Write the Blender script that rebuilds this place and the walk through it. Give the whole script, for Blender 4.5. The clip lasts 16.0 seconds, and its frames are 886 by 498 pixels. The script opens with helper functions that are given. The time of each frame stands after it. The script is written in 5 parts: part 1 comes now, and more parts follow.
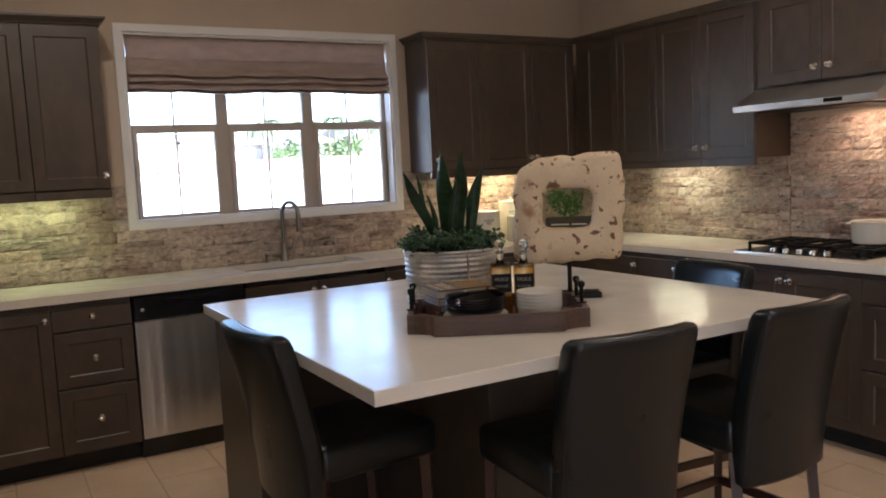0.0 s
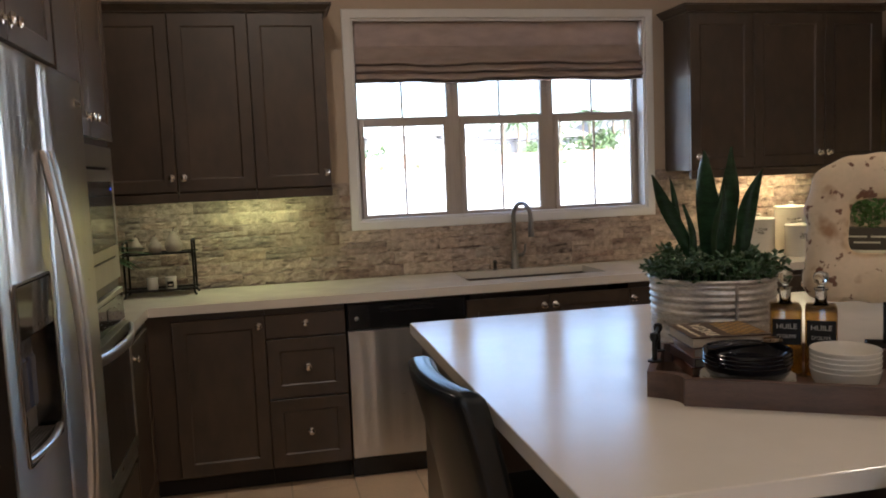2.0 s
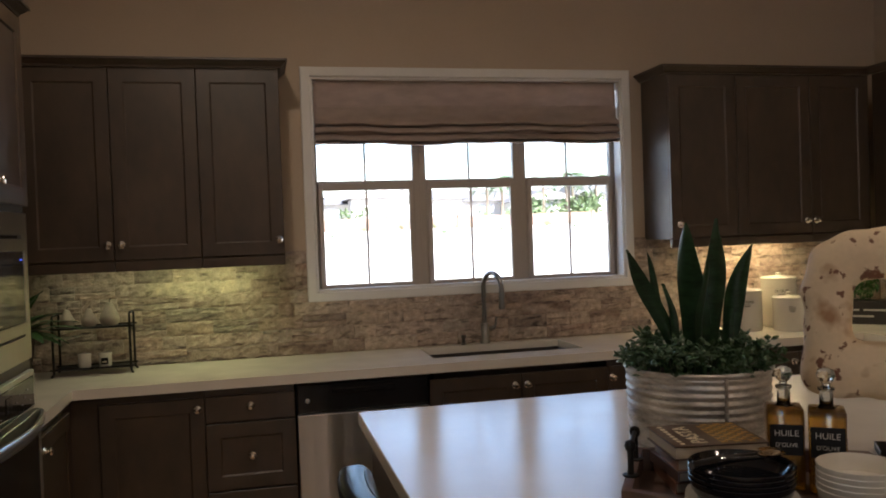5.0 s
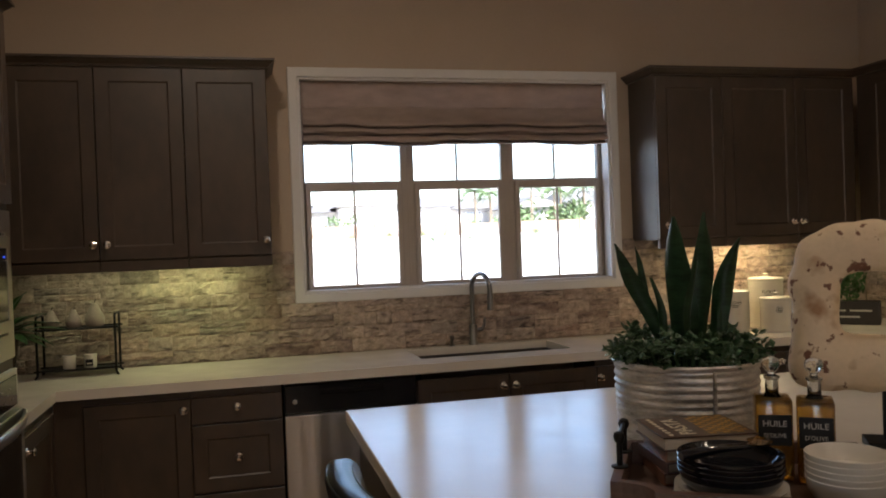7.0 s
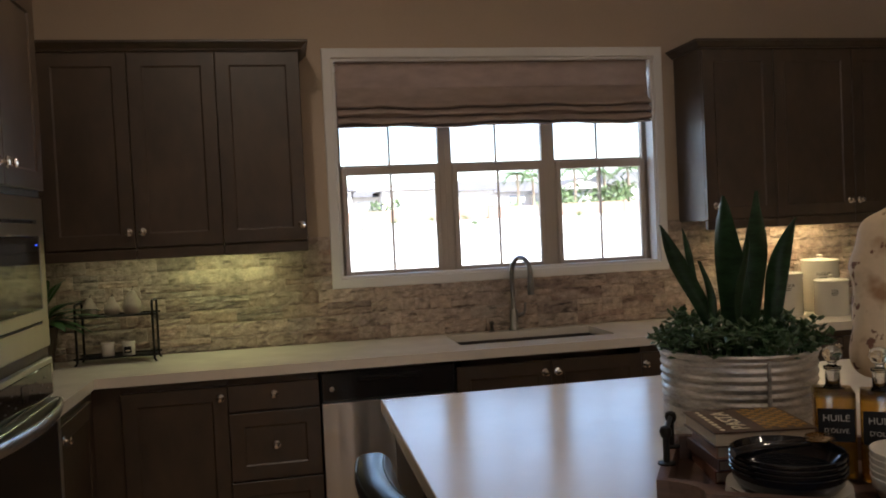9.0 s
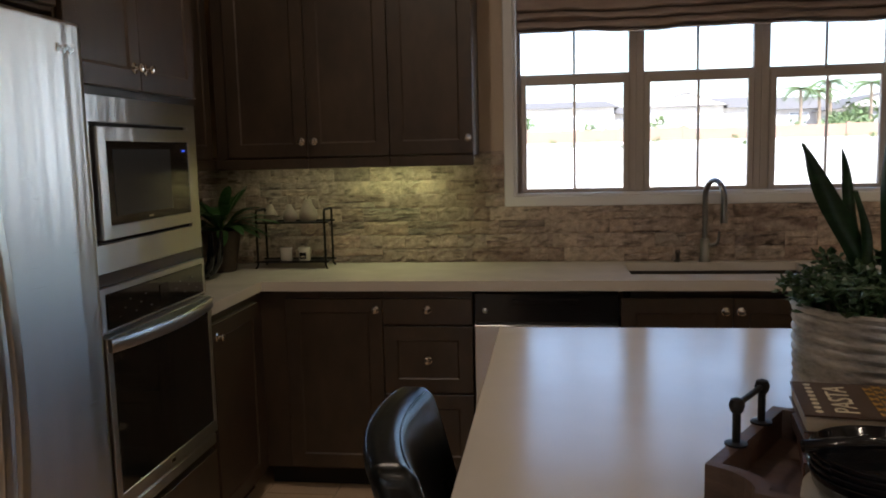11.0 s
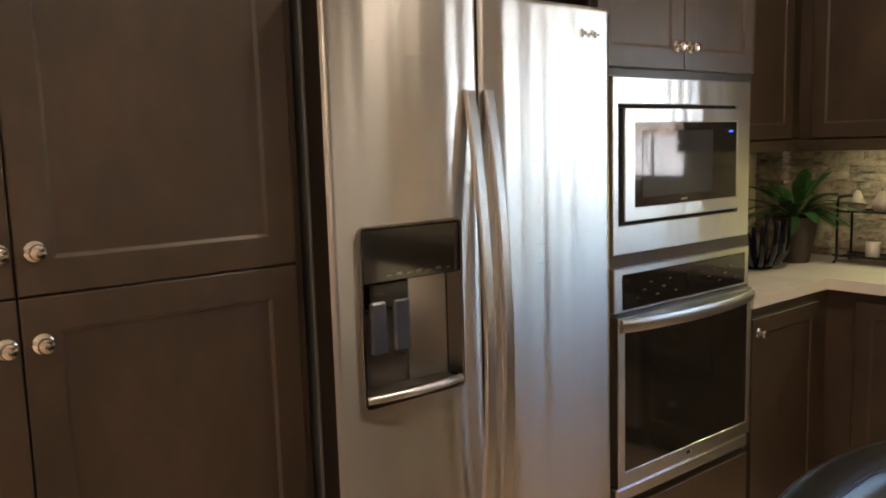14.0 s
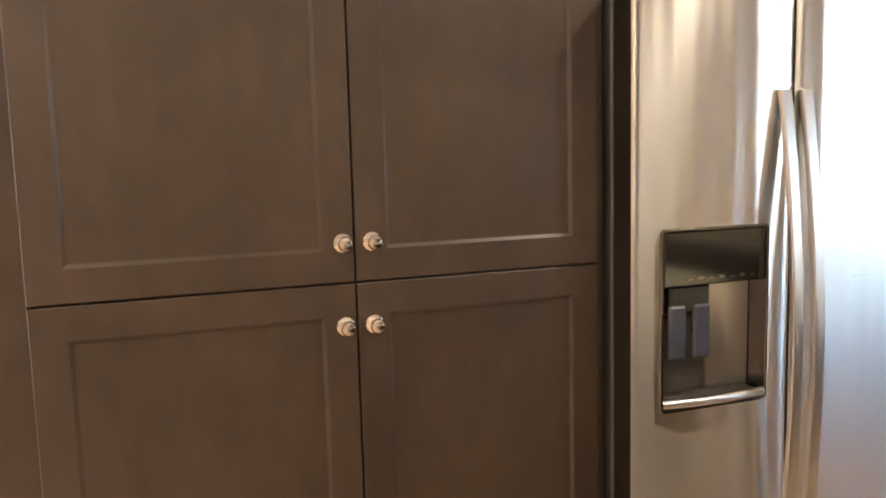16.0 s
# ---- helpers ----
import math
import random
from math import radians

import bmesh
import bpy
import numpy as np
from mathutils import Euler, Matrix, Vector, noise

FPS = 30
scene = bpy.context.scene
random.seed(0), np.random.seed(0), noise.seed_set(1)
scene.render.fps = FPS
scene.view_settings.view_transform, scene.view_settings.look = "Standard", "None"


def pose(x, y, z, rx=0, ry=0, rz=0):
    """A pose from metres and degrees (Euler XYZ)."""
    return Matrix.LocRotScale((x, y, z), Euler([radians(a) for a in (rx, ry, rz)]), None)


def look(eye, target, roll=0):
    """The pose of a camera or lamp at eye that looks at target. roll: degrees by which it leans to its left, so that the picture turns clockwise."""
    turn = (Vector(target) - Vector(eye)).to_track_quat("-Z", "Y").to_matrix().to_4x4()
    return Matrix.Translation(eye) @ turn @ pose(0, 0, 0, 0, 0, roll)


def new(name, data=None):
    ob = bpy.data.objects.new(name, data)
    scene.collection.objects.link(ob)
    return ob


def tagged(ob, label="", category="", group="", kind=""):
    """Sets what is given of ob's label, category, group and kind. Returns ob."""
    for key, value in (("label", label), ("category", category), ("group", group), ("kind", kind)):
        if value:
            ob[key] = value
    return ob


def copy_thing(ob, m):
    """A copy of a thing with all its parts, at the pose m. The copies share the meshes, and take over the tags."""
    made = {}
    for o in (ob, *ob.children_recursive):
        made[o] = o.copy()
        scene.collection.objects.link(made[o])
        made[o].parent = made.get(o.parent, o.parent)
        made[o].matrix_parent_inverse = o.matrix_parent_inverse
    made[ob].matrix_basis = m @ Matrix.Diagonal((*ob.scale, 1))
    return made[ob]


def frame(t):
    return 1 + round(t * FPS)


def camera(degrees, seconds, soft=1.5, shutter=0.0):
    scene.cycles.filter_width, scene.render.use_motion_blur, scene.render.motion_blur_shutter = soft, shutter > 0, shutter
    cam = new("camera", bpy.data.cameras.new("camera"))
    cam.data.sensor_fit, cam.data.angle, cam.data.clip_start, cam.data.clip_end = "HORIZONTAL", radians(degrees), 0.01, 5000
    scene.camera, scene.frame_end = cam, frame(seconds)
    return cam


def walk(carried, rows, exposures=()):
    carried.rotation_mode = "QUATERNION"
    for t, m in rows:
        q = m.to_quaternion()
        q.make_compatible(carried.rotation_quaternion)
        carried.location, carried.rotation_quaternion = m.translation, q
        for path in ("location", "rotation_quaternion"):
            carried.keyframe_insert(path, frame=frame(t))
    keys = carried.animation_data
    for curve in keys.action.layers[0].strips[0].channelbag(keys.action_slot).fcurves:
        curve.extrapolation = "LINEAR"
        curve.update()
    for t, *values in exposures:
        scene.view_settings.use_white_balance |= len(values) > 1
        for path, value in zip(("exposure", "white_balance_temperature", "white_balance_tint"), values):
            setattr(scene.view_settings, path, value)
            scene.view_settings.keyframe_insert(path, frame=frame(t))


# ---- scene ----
cam = camera(57.6, 16.0, soft=1.9)
PATH = [
    (0, (2.637, 3.87, 1.481), (3.621, 5.599, 1.279), -2.8),
    (0.5, (2.709, 4.059, 1.481), (3.504, 5.882, 1.276), -2.7),
    (1, (2.784, 4.23, 1.495), (3.428, 6.114, 1.309), -2.8),
    (1.5, (2.901, 4.341, 1.502), (3.409, 6.267, 1.319), -2.1),
    (2, (2.956, 4.439, 1.501), (3.365, 6.387, 1.311), -2.4),
    (2.5, (2.978, 4.569, 1.503), (3.386, 6.52, 1.336), -2.7),
    (3, (2.995, 4.666, 1.51), (3.38, 6.62, 1.333), -3.2),
    (3.5, (3.043, 4.718, 1.522), (3.387, 6.679, 1.334), -2.9),
    (4, (3.093, 4.737, 1.524), (3.432, 6.702, 1.37), -2.4),
    (4.5, (3.125, 4.73, 1.533), (3.552, 6.683, 1.474), -2.0),
    (7, (3.128, 4.738, 1.492), (3.611, 6.679, 1.47), -2.1),
    (7.5, (3.133, 4.745, 1.491), (3.606, 6.688, 1.459), -2.4),
    (8, (3.145, 4.74, 1.491), (3.583, 6.691, 1.454), -2.5),
    (10.3, (3.377, 5.007, 1.489), (3.464, 6.997, 1.314), -2.9),
    (10.5, (3.454, 5.02, 1.484), (3.429, 7.01, 1.28), -2.3),
    (11, (3.601, 5.034, 1.466), (3.333, 7.002, 1.226), -1.4),
    (11.5, (3.629, 5.119, 1.46), (3.176, 7.052, 1.213), -0.6),
    (12, (3.635, 5.231, 1.481), (2.959, 7.097, 1.233), -0.9),
    (12.5, (3.647, 5.305, 1.465), (2.787, 7.092, 1.208), -1.3),
    (13, (3.736, 5.339, 1.472), (2.612, 6.973, 1.216), -1.1),
    (13.5, (3.811, 5.347, 1.465), (2.446, 6.785, 1.202), -1.2),
    (14, (3.816, 5.311, 1.47), (2.26, 6.542, 1.216), -1.7),
    (14.5, (3.8, 5.272, 1.494), (2.085, 6.27, 1.249), -1.7),
    (15, (3.817, 5.25, 1.482), (2.007, 6.072, 1.26), -1.6),
    (15.5, (3.81, 5.228, 1.474), (1.973, 5.988, 1.252), -1.5),
    (16, (3.811, 5.224, 1.473), (1.941, 5.894, 1.241), -1.5),
]
EXPOSURES = [(0.0, 2.9, 5450, 12), (1.5, 2.68, 5600, 12), (3.0, 2.5, 5900, 12), (4.5, 2.3, 5980, 12), (7.0, 2.3, 6000, 12), (11.0, 1.9, 6000, 12), (12.1, 1.84, 6250, 12), (12.5, 2.15, 6350, 12), (13.0, 2.8, 6280, 11), (13.5, 3.18, 6250, 11), (14.5, 3.72, 6150, 11), (16.0, 4.28, 6080, 11)]
walk(cam, [(t, look(eye, target, roll)) for t, eye, target, roll in PATH], EXPOSURES)

# ---- world and large lights ----
world = bpy.data.worlds.new("sky")
scene.world = world
world.use_nodes = True
wn = world.node_tree.nodes
sky = wn.new("ShaderNodeTexSky")
sky.sky_type, sky.sun_disc = "NISHITA", False
sky.sun_elevation, sky.sun_rotation = radians(50), radians(160)
wn["Background"].inputs["Strength"].default_value = 0.15
world.node_tree.links.new(sky.outputs[0], wn["Background"].inputs[0])
sun = new("sun", bpy.data.lights.new("sun", "SUN"))
sun.data.energy, sun.data.angle, sun.data.color = 5.0, radians(0.5), (1, 0.95, 0.88)
# sun stands to the south, a little east, behind the house
sun.matrix_world = look((0, 0, 20), (-8, 20, -2.5))


def area_lamp(name, m, power, sx, sy, color, spread=180):
    d = bpy.data.lights.new(name, "AREA")
    d.shape, d.size, d.size_y, d.energy, d.color, d.spread = "RECTANGLE", sx, sy, power, color, radians(spread)
    ob = new(name, d)
    ob.matrix_world = m
    return ob


# ---- materials ----
def mat(name, color, rough=0.5, metal=0.0, scale=8.0, vary=0.15, bump=0.1, fine=120.0, stretch=(1, 1, 1), spec=0.5, coat=0.0, rvar=0.1, rnd=0.0, trans=0.0):
    """Procedural surface: two scales of colour and roughness variation and a fine relief."""
    m = bpy.data.materials.new(name)
    m.use_nodes = True
    nt = m.node_tree
    nd, ln = nt.nodes, nt.links.new
    b = nd["Principled BSDF"]
    tc = nd.new("ShaderNodeTexCoord")
    mp = nd.new("ShaderNodeMapping")
    mp.inputs["Scale"].default_value = stretch
    info = nd.new("ShaderNodeObjectInfo")
    add = nd.new("ShaderNodeVectorMath")
    sc = nd.new("ShaderNodeVectorMath")
    sc.operation = "SCALE"
    sc.inputs[0].default_value = (7.3, 3.1, 5.7)
    ln(info.outputs["Random"], sc.inputs["Scale"])
    ln(tc.outputs["Object"], add.inputs[0])
    ln(sc.outputs[0], add.inputs[1])
    ln(add.outputs[0], mp.inputs[0])
    n1, n2 = nd.new("ShaderNodeTexNoise"), nd.new("ShaderNodeTexNoise")
    n1.inputs["Scale"].default_value, n1.inputs["Detail"].default_value = scale, 5
    n2.inputs["Scale"].default_value, n2.inputs["Detail"].default_value = fine, 3
    ln(mp.outputs[0], n1.inputs[0])
    ln(mp.outputs[0], n2.inputs[0])
    ml = nd.new("ShaderNodeMath")
    ml.operation = "MULTIPLY_ADD"
    ln(n2.outputs[0], ml.inputs[0])
    ml.inputs[1].default_value = 0.5
    ln(n1.outputs[0], ml.inputs[2])
    rng = nd.new("ShaderNodeMapRange")
    rng.inputs[1].default_value, rng.inputs[2].default_value = 0.4, 1.1
    rng.inputs[3].default_value, rng.inputs[4].default_value = 1 - vary, 1 + vary
    ln(ml.outputs[0], rng.inputs[0])
    val = rng.outputs[0]
    if rnd:
        rr = nd.new("ShaderNodeMapRange")
        rr.inputs[3].default_value, rr.inputs[4].default_value = 1 - rnd, 1 + rnd
        ln(info.outputs["Random"], rr.inputs[0])
        mm = nd.new("ShaderNodeMath")
        mm.operation = "MULTIPLY"
        ln(val, mm.inputs[0])
        ln(rr.outputs[0], mm.inputs[1])
        val = mm.outputs[0]
    hs = nd.new("ShaderNodeHueSaturation")
    hs.inputs["Color"].default_value = (*color, 1)
    ln(val, hs.inputs["Value"])
    ln(hs.outputs[0], b.inputs["Base Color"])
    r2 = nd.new("ShaderNodeMapRange")
    r2.inputs[3].default_value, r2.inputs[4].default_value = max(0.02, rough - rvar), min(1, rough + rvar)
    ln(n1.outputs[0], r2.inputs[0])
    ln(r2.outputs[0], b.inputs["Roughness"])
    b.inputs["Metallic"].default_value = metal
    b.inputs["Specular IOR Level"].default_value = spec
    b.inputs["Coat Weight"].default_value = coat
    b.inputs["Transmission Weight"].default_value = trans
    if bump:
        bp = nd.new("ShaderNodeBump")
        bp.inputs["Strength"].default_value, bp.inputs["Distance"].default_value = bump, 0.002
        ln(ml.outputs[0], bp.inputs["Height"])
        ln(bp.outputs[0], b.inputs["Normal"])
    return m


def glass(name, color=(1, 1, 1), rough=0.0):
    m = bpy.data.materials.new(name)
    m.use_nodes = True
    b = m.node_tree.nodes["Principled BSDF"]
    b.inputs["Base Color"].default_value = (*color, 1)
    b.inputs["Transmission Weight"].default_value, b.inputs["Roughness"].default_value, b.inputs["IOR"].default_value = 1, rough, 1.45
    return m


def steel(name, base=0.68, rough=0.24, aniso=0.92, wave=0.2):
    """Brushed stainless steel: brush lines run along U, the sheet is faintly wavy along U."""
    m = bpy.data.materials.new(name)
    m.use_nodes = True
    nt = m.node_tree
    nd, ln = nt.nodes, nt.links.new
    b = nd["Principled BSDF"]
    b.inputs["Base Color"].default_value = (base, base * 0.985, base * 0.96, 1)
    b.inputs["Metallic"].default_value, b.inputs["Anisotropic"].default_value = 1, aniso
    b.inputs["Anisotropic Rotation"].default_value = 0.25
    tg = nd.new("ShaderNodeTangent")
    tg.direction_type = "UV_MAP"
    ln(tg.outputs[0], b.inputs["Tangent"])
    uv = nd.new("ShaderNodeTexCoord")
    mp, mp2 = nd.new("ShaderNodeMapping"), nd.new("ShaderNodeMapping")
    mp.inputs["Scale"].default_value, mp2.inputs["Scale"].default_value = (11, 0.3, 1), (6, 900, 1)
    ln(uv.outputs["UV"], mp.inputs[0])
    ln(uv.outputs["UV"], mp2.inputs[0])
    n1, n2 = nd.new("ShaderNodeTexNoise"), nd.new("ShaderNodeTexNoise")
    n1.inputs["Scale"].default_value, n1.inputs["Detail"].default_value = 1, 1
    n2.inputs["Scale"].default_value = 1
    ln(mp.outputs[0], n1.inputs[0])
    ln(mp2.outputs[0], n2.inputs[0])
    r2 = nd.new("ShaderNodeMapRange")
    r2.inputs[3].default_value, r2.inputs[4].default_value = rough - 0.012, rough + 0.012
    ln(n2.outputs[0], r2.inputs[0])
    ln(r2.outputs[0], b.inputs["Roughness"])
    bp = nd.new("ShaderNodeBump")
    bp.inputs["Strength"].default_value, bp.inputs["Distance"].default_value = wave, 0.02
    ln(n1.outputs[0], bp.inputs["Height"])
    ln(bp.outputs[0], b.inputs["Normal"])
    return m


def stone_mat(name):
    """Split travertine: each piece has its own tone between cream, tan, rose and grey, with veins, pits and a rough face."""
    m = mat(name, (0.5, 0.42, 0.33), 0.75, 0, 30, 0.5, 1.0, 110, spec=0.3)
    next(n for n in m.node_tree.nodes if n.type == "BUMP").inputs["Distance"].default_value = 0.007
    nt = m.node_tree
    nd, ln = nt.nodes, nt.links.new
    info = nd.new("ShaderNodeObjectInfo")
    cr = nd.new("ShaderNodeValToRGB")
    e = cr.color_ramp.elements
    e[0].position, e[0].color = 0.0, (0.50, 0.415, 0.33, 1)
    e[1].position, e[1].color = 1.0, (0.26, 0.23, 0.20, 1)
    for p, c in ((0.18, (0.43, 0.32, 0.25, 1)), (0.36, (0.37, 0.32, 0.27, 1)), (0.55, (0.30, 0.205, 0.165, 1)), (0.72, (0.48, 0.39, 0.32, 1)), (0.9, (0.21, 0.145, 0.12, 1))):
        el = e.new(p)
        el.color = c
    ln(info.outputs["Random"], cr.inputs[0])
    hs = next(n for n in nd if n.type == "HUE_SAT")
    # darker pits on top of the tone
    tc = nd.new("ShaderNodeTexCoord")
    vo = nd.new("ShaderNodeTexNoise")
    vo.inputs["Scale"].default_value, vo.inputs["Detail"].default_value = 26, 6
    off = nd.new("ShaderNodeMapping")
    off.inputs["Scale"].default_value = (0.5, 1, 1.7)
    cmb = nd.new("ShaderNodeVectorMath")
    cmb.operation = "SCALE"
    cmb.inputs[0].default_value = (9, 4, 13)
    ln(info.outputs["Random"], cmb.inputs["Scale"])
    ln(cmb.outputs[0], off.inputs["Location"])
    ln(tc.outputs["Object"], off.inputs[0])
    ln(off.outputs[0], vo.inputs[0])
    mr = nd.new("ShaderNodeMapRange")
    mr.inputs[1].default_value, mr.inputs[2].default_value, mr.inputs[3].default_value, mr.inputs[4].default_value = 0.30, 0.44, 0.38, 1.06
    ln(vo.outputs[0], mr.inputs[0])
    mx = nd.new("ShaderNodeMix")
    mx.data_type, mx.blend_type = "RGBA", "MULTIPLY"
    mx.inputs[0].default_value = 1
    bl = nd.new("ShaderNodeTexNoise")
    bl.inputs["Scale"].default_value, bl.inputs["Detail"].default_value = 13, 5
    ln(off.outputs[0], bl.inputs[0])
    bm_ = nd.new("ShaderNodeMapRange")
    bm_.inputs[1].default_value, bm_.inputs[2].default_value, bm_.inputs[4].default_value = 0.42, 0.62, 0.75
    ln(bl.outputs[0], bm_.inputs[0])
    alt = nd.new("ShaderNodeMix")
    alt.data_type = "RGBA"
    alt.inputs[7].default_value = (0.40, 0.32, 0.26, 1)
    ln(bm_.outputs[0], alt.inputs[0])
    ln(cr.outputs[0], alt.inputs[6])
    ln(alt.outputs[2], mx.inputs[6])
    ln(mr.outputs[0], mx.inputs[7])
    ln(mx.outputs[2], hs.inputs["Color"])
    return m


M_PAINT = mat("wall_paint", (0.50, 0.40, 0.30), 0.8, 0, 3, 0.05, 0.25, 90)
M_CEIL = mat("ceiling_paint", (0.75, 0.71, 0.65), 0.9, 0, 3, 0.04, 0.2, 90)
M_WHITE = mat("white_trim_paint", (0.76, 0.74, 0.71), 0.4, 0, 5, 0.04, 0.04, 60)
# tan window frames, toned darker to carry their backlit shade
M_VINYL = mat("backlit_window_vinyl", (0.46, 0.40, 0.34), 0.45, 0, 5, 0.05, 0.03, 60)
M_WOOD = mat("espresso_wood", (0.050, 0.0315, 0.0185), 0.48, 0, 4.2, 0.46, 0.04, 15, stretch=(1.5, 1.5, 0.8), rvar=0.07, coat=0.5)
M_WOOD.node_tree.nodes["Principled BSDF"].inputs["Coat Roughness"].default_value = 0.42
# near-black colour for toe kicks, the dishwasher tub and the microwave door slit
M_DARK = mat("near_black_recess", (0.012, 0.010, 0.009), 0.7, 0, 5, 0.2, 0.05)
M_QUARTZ = mat("cream_quartz", (0.70, 0.645, 0.56), 0.2, 0, 7, 0.035, 0.0, 400, rvar=0.09)
M_TILE = mat("beige_floor_tile", (0.68, 0.50, 0.33), 0.38, 0, 5, 0.12, 0.1, 80, rnd=0.06)
M_GROUT = mat("grout", (0.56, 0.43, 0.30), 0.9, 0, 20, 0.1, 0.3)
M_STONE = stone_mat("split_travertine")
M_STEEL = steel("brushed_steel", 0.70, 0.28, 0.965, 0.3)
M_STEEL2 = steel("satin_steel", 0.62, 0.3, 0.85, 0.2)
M_HANDLE = mat("handle_steel", (0.62, 0.61, 0.59), 0.36, 1, 10, 0.05, 0.0, rvar=0.03)
M_GREY = mat("grey_plastic", (0.10, 0.09, 0.08), 0.3, 0.3, 10, 0.1, 0.0)
M_SINK = mat("sink_steel", (0.17, 0.15, 0.135), 0.36, 1, 20, 0.1, 0.0)
M_CHROME = mat("polished_nickel", (0.72, 0.68, 0.62), 0.14, 1, 10, 0.05, 0.0, rvar=0.05)
M_FAUCET = mat("brushed_nickel", (0.26, 0.25, 0.24), 0.3, 1, 10, 0.05, 0.0, rvar=0.05)
M_BLACK = mat("black_gloss_plastic", (0.010, 0.010, 0.011), 0.16, 0, 10, 0.1, 0.0, rvar=0.05)
M_BGLASS = mat("black_oven_glass", (0.016, 0.015, 0.013), 0.07, 0, 4, 0.1, 0.0, rvar=0.02, spec=0.7)
M_IRON = mat("black_iron", (0.015, 0.014, 0.013), 0.5, 0.6, 20, 0.2, 0.2)
M_LEATHER = mat("black_leather", (0.006, 0.008, 0.009), 0.29, 0, 5, 0.2, 0.1, 90, rvar=0.05, spec=0.42)
M_LEG = mat("chair_leg_wood", (0.055, 0.024, 0.014), 0.35, 0, 6, 0.25, 0.1, 60, stretch=(6, 6, 1))
M_LINEN = mat("linen_shade", (0.50, 0.40, 0.345), 0.9, 0, 9, 0.2, 0.6, 420, stretch=(1, 1, 2.5))


def let_light_through(m, share):
    """Cloth lets some of the daylight behind it through."""
    nt = m.node_tree
    b, out = nt.nodes["Principled BSDF"], nt.nodes["Material Output"]
    tr, mx = nt.nodes.new("ShaderNodeBsdfTranslucent"), nt.nodes.new("ShaderNodeMixShader")
    nt.links.new(b.inputs["Base Color"].links[0].from_socket, tr.inputs[0])
    mx.inputs[0].default_value = share
    nt.links.new(b.outputs[0], mx.inputs[1])
    nt.links.new(tr.outputs[0], mx.inputs[2])
    nt.links.new(mx.outputs[0], out.inputs[0])


let_light_through(M_LINEN, 0.32)
M_GLASS = glass("window_glass")


# ---- mesh helpers ----
def link_mesh(name, bm, material, smooth=False):
    me = bpy.data.meshes.new(name)
    bmesh.ops.recalc_face_normals(bm, faces=bm.faces)
    bm.to_mesh(me)
    bm.free()
    me.materials.append(material)
    if smooth:
        for p in me.polygons:
            p.use_smooth = True
        me.set_sharp_from_angle(angle=radians(40))
    return me


def part(name, bm, material, parent, label="", smooth=False):
    ob = new(name, link_mesh(name, bm, material, smooth))
    ob.parent = parent
    if label:
        ob["label"] = label
    return ob


def solid(name, bm, material, label, category, m=None, group="", kind="", smooth=False):
    ob = new(name, link_mesh(name, bm, material, smooth))
    if m is not None:
        ob.matrix_world = m
    return tagged(ob, label, category, group, kind)


def thing(name, m, label, category, group="", kind=""):
    ob = new(name)
    ob.matrix_world = m
    ob.empty_display_size = 0.1
    return tagged(ob, label, category, group, kind)


def box(bm, x0, y0, z0, x1, y1, z1, bevel=0.0, seg=1):
    r = bmesh.ops.create_cube(bm, size=1)
    vs = r["verts"]
    bmesh.ops.scale(bm, vec=(x1 - x0, y1 - y0, z1 - z0), verts=vs)
    bmesh.ops.translate(bm, vec=((x0 + x1) / 2, (y0 + y1) / 2, (z0 + z1) / 2), verts=vs)
    if bevel:
        es = list({e for v in vs for e in v.link_edges})
        bmesh.ops.bevel(bm, geom=es, offset=bevel, segments=seg, affect="EDGES", profile=0.5)
    return bm


def boxes(*args, bevel=0.0):
    bm = bmesh.new()
    for a in args:
        box(bm, *a, bevel=bevel)
    return bm


def rim(x0, x1, z0, z1, a, b, c, d, y0, y1, e=0.002):
    """A flat frame as one skin: outer rectangle, inner rectangle (a, b, c, d), front y0, back y1, eased edges."""
    bm = bmesh.new()
    loops = []
    for t_, y in ((0.0, y1), (0.0, y0 + e), (e, y0)):
        loops.append([bm.verts.new(p) for p in ((x0 + t_, y, z0 + t_), (x1 - t_, y, z0 + t_), (x1 - t_, y, z1 - t_), (x0 + t_, y, z1 - t_))])
    for t_, y in ((e, y0), (0.0, y0 + e), (0.0, y1)):
        loops.append([bm.verts.new(p) for p in ((a - t_, y, c - t_), (b + t_, y, c - t_), (b + t_, y, d + t_), (a - t_, y, d + t_))])
    loops.append(loops[0])
    for p, q in zip(loops, loops[1:]):
        for i in range(4):
            bm.faces.new((p[i], p[(i + 1) % 4], q[(i + 1) % 4], q[i]))
    return bm


def lathe(profile, seg=24, m=None, bm=None):
    """Turned body: profile of (radius, height) along z."""
    bm = bm or bmesh.new()
    rings = []
    for r, z in profile:
        rings.append([bm.verts.new((r * math.cos(a), r * math.sin(a), z)) for a in (2 * math.pi * i / seg for i in range(seg))])
    for a, b in zip(rings, rings[1:]):
        for i in range(seg):
            bm.faces.new((a[i], a[(i + 1) % seg], b[(i + 1) % seg], b[i]))
    bm.faces.new(list(reversed(rings[0])))
    bm.faces.new(rings[-1])
    if m is not None:
        bmesh.ops.transform(bm, matrix=m, verts=[v for ring in rings for v in ring])
    return bm


